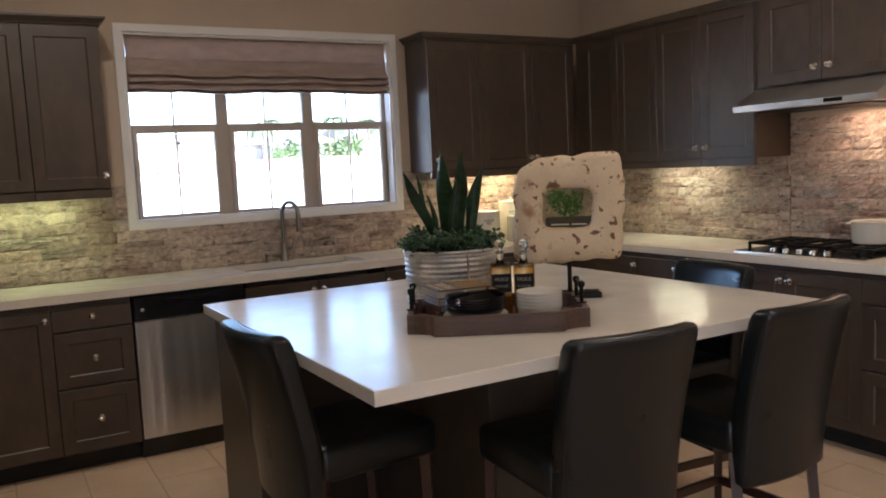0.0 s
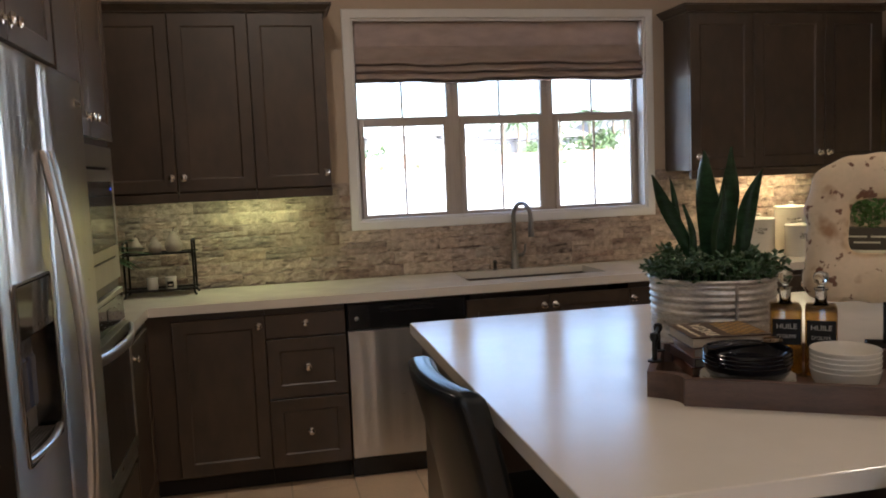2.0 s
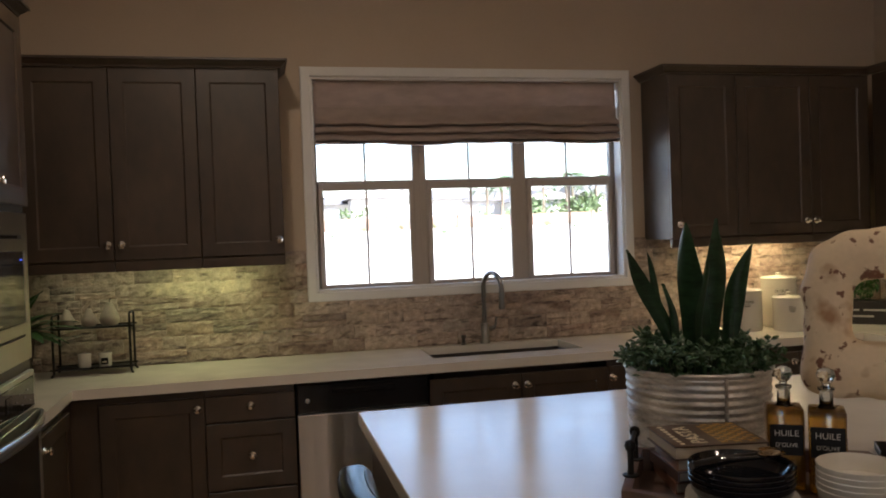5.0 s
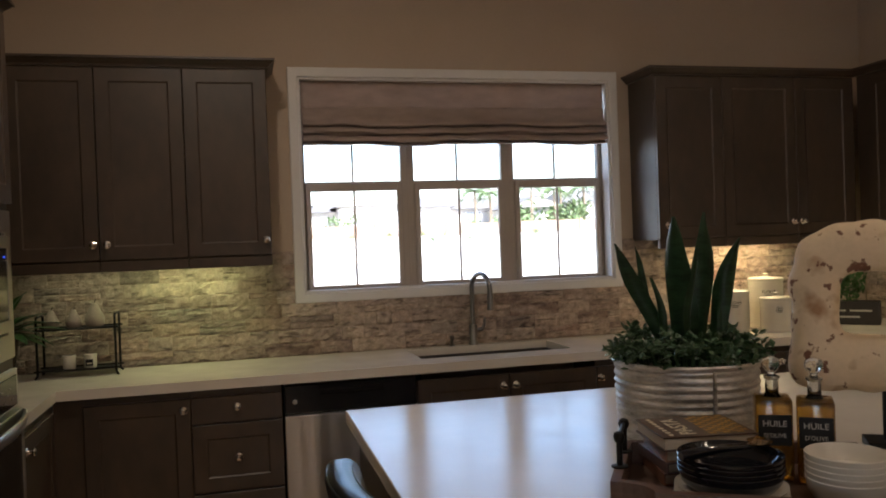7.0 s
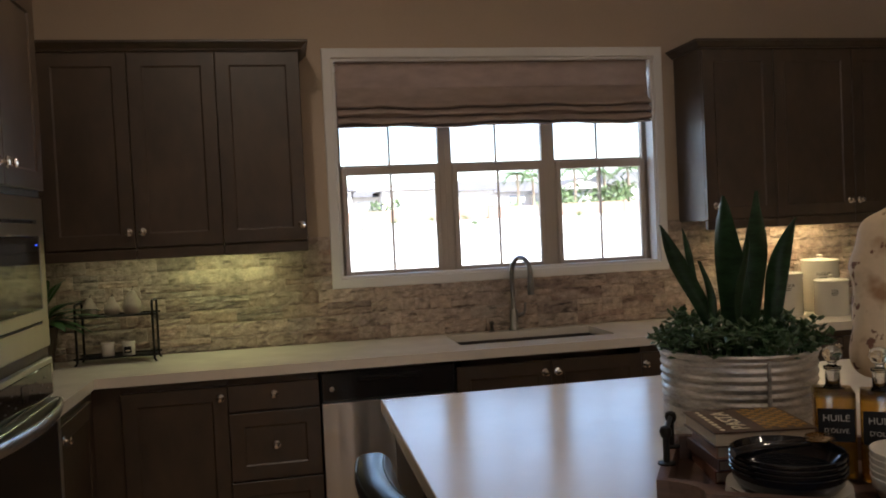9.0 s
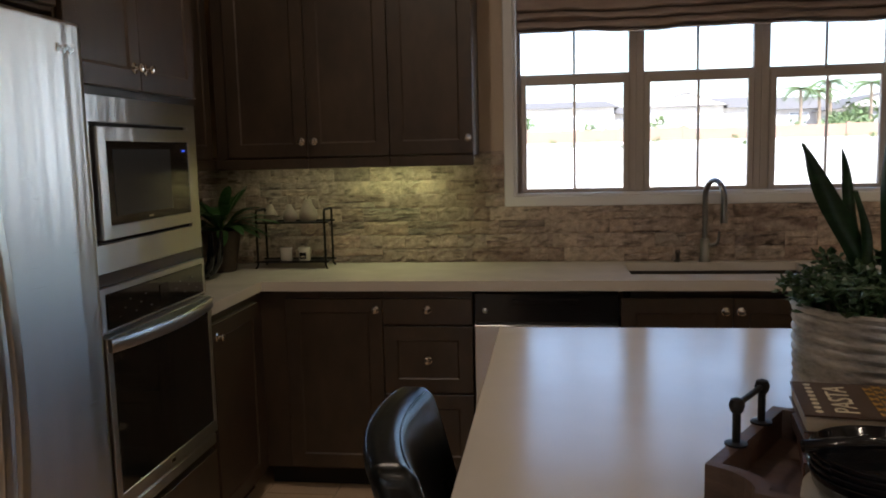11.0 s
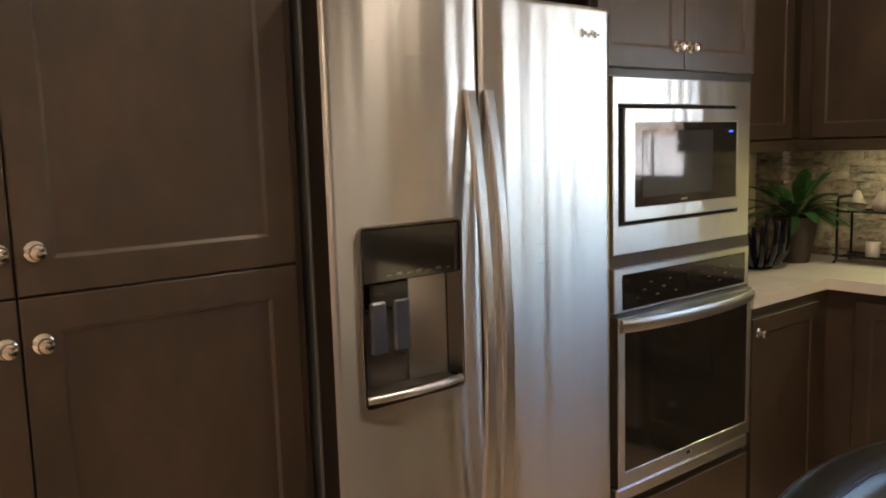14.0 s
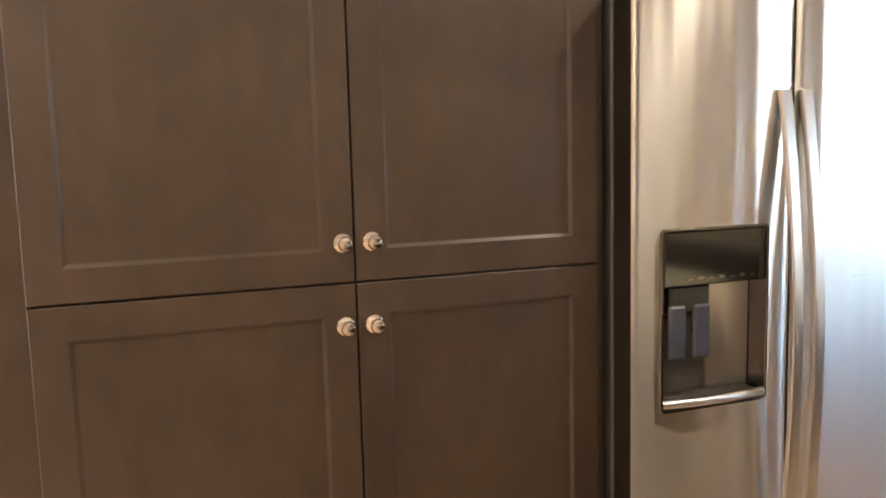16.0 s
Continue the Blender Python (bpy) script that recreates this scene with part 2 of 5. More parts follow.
def tube(points, r, seg=10, bm=None, flat=1.0):
    """Round bar along points; flat squeezes it across."""
    bm = bm or bmesh.new()
    pts = [Vector(p) for p in points]
    rings = []
    up = Vector((0, 0, 1))
    prev = None
    for i, p in enumerate(pts):
        d = (pts[min(i + 1, len(pts) - 1)] - pts[max(i - 1, 0)]).normalized()
        if prev is None:
            a = d.cross(up) if abs(d.dot(up)) < 0.95 else d.cross(Vector((1, 0, 0)))
        else:
            a = prev - d * prev.dot(d)
        a.normalize()
        prev = a
        b = d.cross(a)
        rr = r[i] if isinstance(r, (list, tuple)) else r
        rings.append([bm.verts.new(p + (a * math.cos(t) + b * math.sin(t) * flat) * rr) for t in (2 * math.pi * k / seg for k in range(seg))])
    for a, b in zip(rings, rings[1:]):
        for i in range(seg):
            bm.faces.new((a[i], a[(i + 1) % seg], b[(i + 1) % seg], b[i]))
    bm.faces.new(list(reversed(rings[0])))
    bm.faces.new(rings[-1])
    return bm


def sweep(path, profile, bm=None):
    """Moulding: profile of (out, z) carried along a plan path, mitred; out is to the right of the path."""
    bm = bm or bmesh.new()
    P = [Vector(p) for p in path]
    rings = []
    for i, p in enumerate(P):
        d0 = (P[i] - P[i - 1]).normalized() if i else (P[1] - P[0]).normalized()
        d1 = (P[i + 1] - P[i]).normalized() if i < len(P) - 1 else d0
        n0, n1 = Vector((d0.y, -d0.x)), Vector((d1.y, -d1.x))
        n = (n0 + n1) / (1 + n0.dot(n1))
        rings.append([bm.verts.new((p.x + n.x * o, p.y + n.y * o, z)) for o, z in profile])
    k = len(profile)
    for a, b in zip(rings, rings[1:]):
        for i in range(k):
            bm.faces.new((a[i], a[(i + 1) % k], b[(i + 1) % k], b[i]))
    bm.faces.new(list(reversed(rings[0])))
    bm.faces.new(rings[-1])
    return bm


def box_uv(ob):
    """UV in metres: U along the horizontal, V along z."""
    me = ob.data
    uv = me.uv_layers.new(name="uv")
    for poly in me.polygons:
        n = poly.normal
        for li in poly.loop_indices:
            v = me.vertices[me.loops[li].vertex_index].co
            if abs(n.z) > 0.8:
                uv.data[li].uv = (v.x, v.y)
            elif abs(n.x) > 0.8:
                uv.data[li].uv = (v.y, v.z)
            else:
                uv.data[li].uv = (v.x, v.z)
    return ob


# ---- the room: plan ----
XW, XE, YN, YS, ZC = 1.73, 6.81, 8.885, 0.6, 3.05
COUNTER, UPPER0, UPPER1 = 0.935, 1.405, 2.325
WX0, WX1, WZ0, WZ1 = 3.428, 5.142, 1.245, 2.346


def structure(name, bm, material, label, category):
    return solid(name, bm, material, label, category, kind="structure")


floor = structure("floor", boxes((XW - 0.2, YS - 0.2, -0.2, XE + 0.2, YN + 0.2, -0.004)), M_GROUT, "beige stone-look tile floor with pale joints", "floor")
structure("ceiling", boxes((XW - 0.2, YS - 0.2, ZC, XE + 0.2, YN + 0.2, ZC + 0.2)), M_CEIL, "plain pale painted ceiling", "ceiling")
wall_north = structure("wall_north", boxes((XW - 0.2, YN, 0, WX0, YN + 0.16, ZC), (WX1, YN, 0, XE + 0.2, YN + 0.16, ZC), (WX0, YN, 0, WX1, YN + 0.16, WZ0), (WX0, YN, WZ1, WX1, YN + 0.16, ZC)), M_PAINT, "warm tan painted wall with stone splashback below", "wall")
wall_east = structure("wall_east", boxes((XE, YS, 0, XE + 0.2, YN, ZC)), M_PAINT, "warm tan painted wall with stone splashback below", "wall")
# opening added out of view to let in fill daylight
structure("wall_west", boxes((XW - 0.2, 2.8, 0, XW, YN, ZC), (XW - 0.2, YS, 0, XW, 1.2, ZC), (XW - 0.2, 1.2, 2.15, XW, 2.8, ZC)), M_PAINT, "warm tan painted wall with an added unseen daylight opening", "wall")
structure("wall_south", boxes((XW - 0.2, YS - 0.2, 0, XE + 0.2, YS, ZC)), M_PAINT, "plain warm tan painted wall", "wall")


# ---- cabinets ----
def knob(parent, x, y, z):
    """Polished knob on a round rose, on a front that faces -y."""
    prof = [(0.0175, 0), (0.0175, 0.002), (0.014, 0.0045), (0.007, 0.006), (0.0052, 0.013), (0.0085, 0.016), (0.013, 0.020), (0.0142, 0.0245), (0.012, 0.029), (0.0055, 0.0315)]
    return part("knob", lathe(prof, 14, Matrix.Translation((x, y, z)) @ Matrix.Rotation(radians(90), 4, "X")), M_CHROME, parent, "polished nickel knob", True)


def shaker(parent, x0, x1, z0, z1, name="door", knobs=(), rail=0.058, slab=False):
    g = 0.0018
    x0, x1, z0, z1 = x0 + g, x1 - g, z0 + g, z1 - g
    bm = bmesh.new()
    if slab:
        box(bm, x0, -0.02, z0, x1, 0, z1, 0.002)
    else:
        # one skin: back, rounded outer edge, flat frame, sloped lip, sunk panel
        e = 0.002
        loops = []
        for inset, y in ((0, 0), (0, -0.018), (e, -0.02), (rail, -0.02), (rail + 0.0015, -0.0192), (rail + 0.007, -0.0147), (rail + 0.009, -0.0145)):
            loops.append([bm.verts.new(p) for p in ((x0 + inset, y, z0 + inset), (x1 - inset, y, z0 + inset), (x1 - inset, y, z1 - inset), (x0 + inset, y, z1 - inset))])
        for a, b in zip(loops, loops[1:]):
            for i in range(4):
                bm.faces.new((a[i], a[(i + 1) % 4], b[(i + 1) % 4], b[i]))
        bm.faces.new(loops[-1])
        bm.faces.new(loops[0][::-1])
    d = part(name, bm, M_WOOD, parent)
    for kx, kz in knobs:
        knob(d, kx, -0.02, kz)
    return d


CROWN = [(0, 0), (0.012, 0), (0.014, 0.008), (0.030, 0.022), (0.036, 0.03), (0.042, 0.03), (0.042, 0.04), (0, 0.04)]


def cabinet(name, m, w, d, z0, z1, label, fronts, toe=False, crown="", rail_below=False, group="fitted cabinets"):
    """fronts: (kind, x0, x1, z0, z1, knobs). Local x along the front, y into the wall, front at y = 0."""
    c = thing(name, m, label, "cabinet", group)
    zb = z0 + (0.1 if toe else 0)
    part("body", boxes((0.0005, 0.0015, zb, w - 0.0005, d, z1), bevel=0.0015), M_WOOD, c)
    if toe:
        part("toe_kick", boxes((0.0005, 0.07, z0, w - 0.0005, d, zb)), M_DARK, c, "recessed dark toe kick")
    for kind, x0, x1, a, b, kn in fronts:
        shaker(c, x0, x1, a, b, "drawer_front" if kind != "door" else "door", kn, slab=kind == "slab")
    if crown:
        path = [(0, 0), (w, 0)]
        if "l" in crown:
            path = [(0, d)] + path
        if "r" in crown:
            path = path + [(w, d)]
        part("crown_moulding", sweep(path, [(o, z1 + z) for o, z in CROWN]), M_WOOD, c)
    if rail_below:
        part("light_rail", boxes((0.0005, -0.018, z0 - 0.045, w - 0.0005, 0.004, z0), bevel=0.003), M_WOOD, c)
    return c


def north(x, y=8.33):
    return pose(x, y, 0)


def west(y, x=2.352):
    return pose(x, y, 0, 0, 0, 90)


def east(y, x=6.205):
    return pose(x, y, 0, 0, 0, -90)


ESP = "dark espresso wood"
DT = 0.892
# base run along the window wall
cabinet("base_cabinet", north(2.345), 0.545, 0.55, 0, DT, ESP + " base cabinet with one shaker door", [("door", 0.12, 0.545, 0.11, 0.86, [(0.515, 0.81)])], toe=True)
cabinet("drawer_cabinet", north(2.89), 0.382, 0.55, 0, DT, ESP + " three-drawer base cabinet with nickel knobs",
        [("slab", 0, 0.382, 0.745, 0.86, [(0.191, 0.81)]), ("drawer", 0, 0.382, 0.45, 0.74, [(0.191, 0.594)]), ("drawer", 0, 0.382, 0.11, 0.445, [(0.191, 0.277)])], toe=True)
cabinet("sink_cabinet", north(3.875), 0.88, 0.55, 0, 0.665, ESP + " sink base cabinet under the window", [("door", 0, 0.44, 0.11, 0.86, [(0.41, 0.805)]), ("door", 0.44, 0.88, 0.11, 0.86, [(0.47, 0.805)])], toe=True)
cabinet("base_cabinet", north(4.755), 0.6, 0.55, 0, DT, ESP + " base cabinet with shaker doors and nickel knobs", [("slab", 0, 0.3, 0.745, 0.86, [(0.02, 0.805)]), ("door", 0, 0.3, 0.11, 0.74, [(0.03, 0.7)]), ("slab", 0.3, 0.6, 0.745, 0.86, [(0.45, 0.805)]), ("door", 0.3, 0.6, 0.11, 0.74, [(0.33, 0.7)])], toe=True)
cabinet("corner_cabinet", north(5.355), 0.85, 0.55, 0, DT, ESP + " base cabinet filling the corner", [("door", 0, 0.45, 0.11, 0.86, [(0.42, 0.81)]), ("door", 0.45, 0.85, 0.11, 0.86, [])], toe=True)
# base run along the west wall, past the oven tower
cabinet("base_cabinet", west(7.778), 0.552, 0.61, 0, DT, ESP + " base cabinet beside the wall oven", [("door", 0, 0.46, 0.11, 0.86, [(0.035, 0.805)])], toe=True)
# base run along the cooktop wall
cabinet("corner_cabinet", east(8.32), 0.68, 0.6, 0, DT, ESP + " base cabinet with one wide shaker door", [("door", 0.2, 0.68, 0.11, 0.86, [(0.65, 0.81)])], toe=True)
cabinet("base_cabinet", east(7.64), 0.65, 0.6, 0, DT, ESP + " base cabinet with drawers and nickel knobs", [("slab", 0, 0.65, 0.745, 0.86, [(0.325, 0.81)]), ("drawer", 0, 0.65, 0.43, 0.74, [(0.325, 0.59)]), ("drawer", 0, 0.65, 0.11, 0.425, [(0.325, 0.28)])], toe=True)
cabinet("cooktop_cabinet", east(6.99), 0.84, 0.6, 0, DT, ESP + " base cabinet under the cooktop with paired doors", [("door", 0, 0.42, 0.11, 0.86, [(0.392, 0.812)]), ("door", 0.42, 0.84, 0.11, 0.86, [(0.448, 0.812)])], toe=True)
cabinet("base_cabinet", east(6.15), 0.85, 0.6, 0, DT, ESP + " base cabinet with drawers and nickel knobs", [("slab", 0, 0.85, 0.745, 0.86, [(0.425, 0.81)]), ("drawer", 0, 0.85, 0.43, 0.74, [(0.425, 0.59)]), ("drawer", 0, 0.85, 0.11, 0.425, [(0.425, 0.28)])], toe=True)
# uppers
UY = 8.597
UD = YN - UY - 0.003
UL = ESP + " wall cabinet with shaker doors and crown"
cabinet("wall_cabinet", north(2.078, UY), 0.436, UD, UPPER0 + 0.045, UPPER1, UL, [("door", 0.062, 0.436, UPPER0 + 0.05, UPPER1 - 0.01, [(0.408, 1.525)])], crown="f", rail_below=True)
cabinet("wall_cabinet", north(2.514, UY), 0.376, UD, UPPER0 + 0.045, UPPER1, UL, [("door", 0, 0.376, UPPER0 + 0.05, UPPER1 - 0.01, [(0.03, 1.525)])], crown="f", rail_below=True)
cabinet("wall_cabinet", north(2.89, UY), 0.374, UD, UPPER0 + 0.045, UPPER1, UL, [("door", 0, 0.374, UPPER0 + 0.05, UPPER1 - 0.01, [(0.35, 1.525)])], crown="fr", rail_below=True)
cabinet("wall_cabinet", north(5.262, UY), 0.395, UD, UPPER0 + 0.045, UPPER1, UL, [("door", 0, 0.395, UPPER0 + 0.05, UPPER1 - 0.01, [(0.05, 1.525)])], crown="fl", rail_below=True)
cabinet("wall_cabinet", north(5.657, UY), 0.453, UD, UPPER0 + 0.045, UPPER1, UL, [("door", 0, 0.453, UPPER0 + 0.05, UPPER1 - 0.01, [(0.425, 1.525)])], crown="f", rail_below=True)
cabinet("wall_cabinet", north(6.11, UY), 0.397, UD, UPPER0 + 0.045, UPPER1, UL, [("door", 0, 0.37, UPPER0 + 0.05, UPPER1 - 0.01, [(0.028, 1.525)])], crown="f", rail_below=True)
EX = 6.51
cabinet("wall_cabinet", east(8.575, EX), 0.455, XE - EX - 0.003, UPPER0 + 0.045, UPPER1, UL, [("door", 0.1, 0.455, UPPER0 + 0.05, UPPER1 - 0.01, [])], crown="f", rail_below=True)
cabinet("wall_cabinet", east(8.12, EX), 0.73, XE - EX - 0.003, UPPER0 + 0.045, UPPER1, UL, [("door", 0, 0.365, UPPER0 + 0.05, UPPER1 - 0.01, []), ("door", 0.365, 0.73, UPPER0 + 0.05, UPPER1 - 0.01, [(0.69, 1.522)])], crown="f", rail_below=True)
cabinet("wall_cabinet", east(7.39, EX), 0.394, XE - EX - 0.003, UPPER0 + 0.045, UPPER1, UL, [("door", 0, 0.394, UPPER0 + 0.05, UPPER1 - 0.01, [(0.04, 1.522)])], crown="f", rail_below=True)
cabinet("wall_cabinet", east(6.994, EX), 0.844, XE - EX - 0.003, 1.832, UPPER1, ESP + " short wall cabinet above the range hood", [("door", 0.05, 0.42, 1.84, UPPER1 - 0.01, [(0.38, 1.912)]), ("door", 0.42, 0.80, 1.84, UPPER1 - 0.01, [(0.465, 1.912)])], crown="f")
cabinet("wall_cabinet", west(7.778, 2.056), 0.816, 0.323, UPPER0 + 0.045, UPPER1, UL, [("door", 0.4, 0.78, UPPER0 + 0.05, UPPER1 - 0.01, []), ("door", 0.01, 0.4, UPPER0 + 0.05, UPPER1 - 0.01, [])], crown="f", rail_below=True)
# tall units
cabinet("oven_tower", west(6.985), 0.79, 0.61, 0, UPPER1, ESP + " tall cabinet housing microwave and wall oven", [("door", 0.01, 0.393, 1.668, UPPER1 - 0.01, [(0.355, 1.735)]), ("door", 0.393, 0.775, 1.668, UPPER1 - 0.01, [(0.421, 1.735)]), ("slab", 0.01, 0.775, 0.12, 0.40, [(0.39, 0.27)])], crown="fr", toe=True)
cabinet("fridge_bridge_cabinet", west(6.104), 0.879, 0.61, 1.84, UPPER1, ESP + " cabinet bridging above the refrigerator", [("door", 0.01, 0.44, 1.85, UPPER1 - 0.01, [(0.41, 1.9)]), ("door", 0.44, 0.87, 1.85, UPPER1 - 0.01, [(0.47, 1.9)])], crown="f")
cabinet("pantry_cabinet", west(4.95), 1.152, 0.61, 0, UPPER1, ESP + " tall pantry with four shaker doors", [("door", 0.068, 0.618, 1.243, UPPER1 - 0.01, [(0.595, 1.318)]), ("door", 0.618, 1.129, 1.243, UPPER1 - 0.01, [(0.650, 1.318)]), ("door", 0.068, 0.618, 0.11, 1.243, [(0.595, 1.163)]), ("door", 0.618, 1.129, 0.11, 1.243, [(0.650, 1.163)])], crown="fl", toe=True)

# ---- worktops ----
T0 = COUNTER - 0.042
SX0, SX1, SY0, SY1 = 3.93, 4.69, 8.455, 8.80
WT = thing("worktop", pose(0, 0, 0), "cream quartz worktop running along three walls", "worktop")
YB = YN - 0.02
for name, runs in (("slab", [(XW + 0.003, 7.779, 2.372, YB)]), ("slab", [(2.372, 8.29, SX0, YB), (SX0, 8.29, SX1, SY0), (SX0, SY1, SX1, YB), (SX1, 8.29, 6.175, YB)]), ("slab", [(6.175, 5.3, XE - 0.02, YB)])):
    bm = bmesh.new()
    for x0, y0, x1, y1 in runs:
        box(bm, x0, y0, T0, x1, y1, COUNTER)
    bmesh.ops.remove_doubles(bm, verts=bm.verts, dist=0.0005)
    part(name, bm, M_QUARTZ, WT)
isl = thing("kitchen_island", pose(3.48, 6.86, 0), "square kitchen island, cream quartz on dark espresso wood", "kitchen island")
bm = bmesh.new()
box(bm, -0.038, -1.195, 0.893, 1.79, 0.57, 0.935, 0.003, 2)
part("worktop", bm, M_QUARTZ, isl, "thick cream quartz slab")
part("end_panel", boxes((0, 0, 0.0, 0.03, 0.54, 0.893), bevel=0.002), M_WOOD, isl)
part("end_panel", boxes((1.71, 0, 0.0, 1.74, 0.54, 0.893), bevel=0.002), M_WOOD, isl)
part("body", boxes((0.03, 0.02, 0.1, 1.71, 0.53, 0.892)), M_WOOD, isl)
part("pedestal", boxes((0.55, -0.80, 0.0, 1.2, 0.02, 0.892), bevel=0.002), M_WOOD, isl)
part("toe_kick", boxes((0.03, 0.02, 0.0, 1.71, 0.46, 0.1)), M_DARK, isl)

# ---- window over the sink ----
win = thing("window_1", pose((WX0 + WX1) / 2, YN, WZ0), "white cased triple window with grids over the sink", "window", kind="structure")
wx, wz = (WX0 + WX1) / 2, WZ0
HW, HH = (WX1 - WX0) / 2, WZ1 - WZ0
cw = 0.048
part("casing", rim(-HW - cw, HW + cw, -cw, HH + cw, -HW, HW, 0, HH, -0.016, -0.0005, 0.004), M_WHITE, win, "white painted casing")
part("jamb", boxes((-HW + 0.0005, 0.0, 0.0005, -HW + 0.012, 0.085, HH - 0.0005), (HW - 0.012, 0.0, 0.0005, HW - 0.0005, 0.085, HH - 0.0005), (-HW + 0.012, 0.0, 0.0005, HW - 0.012, 0.085, 0.012), (-HW + 0.012, 0, HH - 0.012, HW - 0.012, 0.085, HH - 0.0005)), M_WHITE, win)
FY0, FY1 = 0.085, 0.15
edges = [-HW + 0.0005, -HW + 0.575, -HW + 1.142, HW - 0.0005]
for i in range(3):
    a, b = edges[i], edges[i + 1]
    # fixed frame with the upper light, then the lower sash set towards the room
    lo = 0.03 if i == 0 else 0.036
    hi = 0.03 if i == 2 else 0.036
    fr = part("window_frame", boxes((a, FY0 + 0.02, 0.0005, a + lo, FY1, HH - 0.0005), (b - hi, FY0 + 0.02, 0.0005, b, FY1, HH - 0.0005), (a + lo, FY0 + 0.02, HH - 0.03, b - hi, FY1, HH - 0.0005), (a + lo, FY0 + 0.02, 0.0005, b - hi, FY1, 0.02), (a + lo, FY0 + 0.03, 0.545, b - hi, FY1, 0.575), bevel=0.002), M_VINYL, win)
    s0, s1 = a + lo - 0.001, b - hi + 0.001
    sw = 0.027
    sash = part("sash", boxes((s0, FY0, 0.012, s0 + sw, FY0 + 0.03, 0.563), (s1 - sw, FY0, 0.012, s1, FY0 + 0.03, 0.563), (s0 + sw, FY0, 0.012, s1 - sw, FY0 + 0.03, 0.03), (s0 + sw, FY0, 0.522, s1 - sw, FY0 + 0.03, 0.563), bevel=0.003), M_VINYL, win)
    mid = (s0 + s1) / 2
    part("lock", boxes((mid - 0.022, FY0 - 0.012, 0.556, mid + 0.022, FY0 + 0.01, 0.568), bevel=0.004), M_VINYL, sash)
    pane = part("pane", boxes((s0 + sw - 0.004, FY0 + 0.014, 0.026, s1 - sw + 0.004, FY0 + 0.018, 0.526)), M_GLASS, win)
    pane.visible_shadow = False
    pane = part("pane", boxes((a + lo - 0.003, FY0 + 0.044, 0.57, b - hi + 0.003, FY0 + 0.048, HH - 0.028)), M_GLASS, win)
    pane.visible_shadow = False
    part("muntin", boxes((mid - 0.006, FY0 + 0.020, 0.026, mid + 0.006, FY0 + 0.027, 0.526)), M_VINYL, win)
    part("muntin", boxes((mid - 0.006, FY0 + 0.050, 0.575, mid + 0.006, FY0 + 0.057, HH - 0.03)), M_VINYL, win)

# roman shade: one layer of linen at the top, gathered in three soft folds over a doubled back layer
shade = thing("roman_shade", pose(wx, YN, WZ1 - 0.014), "taupe linen roman shade gathered in soft folds", "window shade")


def shade_sheet(prof, wob, seed):
    """Hanging cloth: profile of (y, z) from the top down, rippled more towards the hem."""
    bm = bmesh.new()
    rd_ = random.Random(seed)
    ph = [rd_.uniform(0, 6.3) for _ in range(40)]
    cols = []
    for i in range(91):
        u = i / 90
        x = -HW + 0.02 + u * (2 * HW - 0.04)
        col = []
        for k, (y, z) in enumerate(prof):
            d = min(1, max(0, (-z - 0.16) / 0.08))
            f = max(0, int((-z - 0.205) / 0.036))
            rip = 0.5 * math.sin(u * 11 + ph[f]) + 0.35 * math.sin(u * 23 + ph[f + 7]) + 0.2 * math.sin(u * 47 + ph[f + 14])
            col.append(bm.verts.new((x, y + wob * (0.2 + d) * 0.5 * rip + 0.0012 * math.sin(u * 31 + z * 60), z + wob * d * rip)))
        cols.append(col)
    for a, b in zip(cols, cols[1:]):
        for k in range(len(prof) - 1):
            bm.faces.new((a[k], b[k], b[k + 1], a[k + 1]))
    return bm


fold = [(0.045, 0.012), (0.036, 0.004), (0.035, -0.06), (0.033, -0.11), (0.033, -0.133), (0.027, -0.136), (0.027, -0.18), (0.020, -0.198)]
for k in range(3):
    zf, out = -0.200 - 0.041 * k, 0.005 * k
    fold += [(0.002 - out, zf - 0.010), (-0.010 - out, zf - 0.021), (-0.013 - out, zf - 0.028), (-0.008 - out, zf - 0.033), (0.008, zf - 0.034), (0.024, zf - 0.037)]
fold += [(0.004, -0.324), (-0.012, -0.330), (0.012, -0.334)]
for name, prof, wob, seed in (("fabric", fold, 0.0095, 4), ("back_layer", [(0.05, -0.128), (0.05, -0.2), (0.05, -0.326)], 0.002, 5)):
    cloth = part(name, shade_sheet(prof, wob, seed), M_LINEN, shade, smooth=True)
    so = cloth.modifiers.new("thickness", "SOLIDIFY")
    so.thickness = 0.0015
part("head_rail", boxes((-HW + 0.016, 0.058, -0.035, HW - 0.016, 0.08, -0.013)), M_WHITE, shade)

# ---- sink and faucet ----
sink = thing("sink", pose((SX0 + SX1) / 2, (SY0 + SY1) / 2, COUNTER - 0.24), "undermount stainless steel sink below the window", "sink")
hx, hy = (SX1 - SX0) / 2 + 0.004, (SY1 - SY0) / 2 + 0.004
t = 0.004
box_uv(part("bowl", boxes((-hx, -hy, 0, hx, hy, t), (-hx, -hy, t, -hx + t, hy, 0.203), (hx - t, -hy, t, hx, hy, 0.203), (-hx + t, -hy, t, hx - t, -hy + t, 0.203), (-hx + t, hy - t, t, hx - t, hy, 0.203)), M_SINK, sink))
part("drain", lathe([(0.045, 0.0045), (0.045, 0.007), (0.03, 0.007), (0.028, 0.005)], 20), M_CHROME, sink, "", True)
fau = thing("faucet", pose(4.296, 8.835, COUNTER), "brushed nickel gooseneck pull-down kitchen faucet", "faucet")
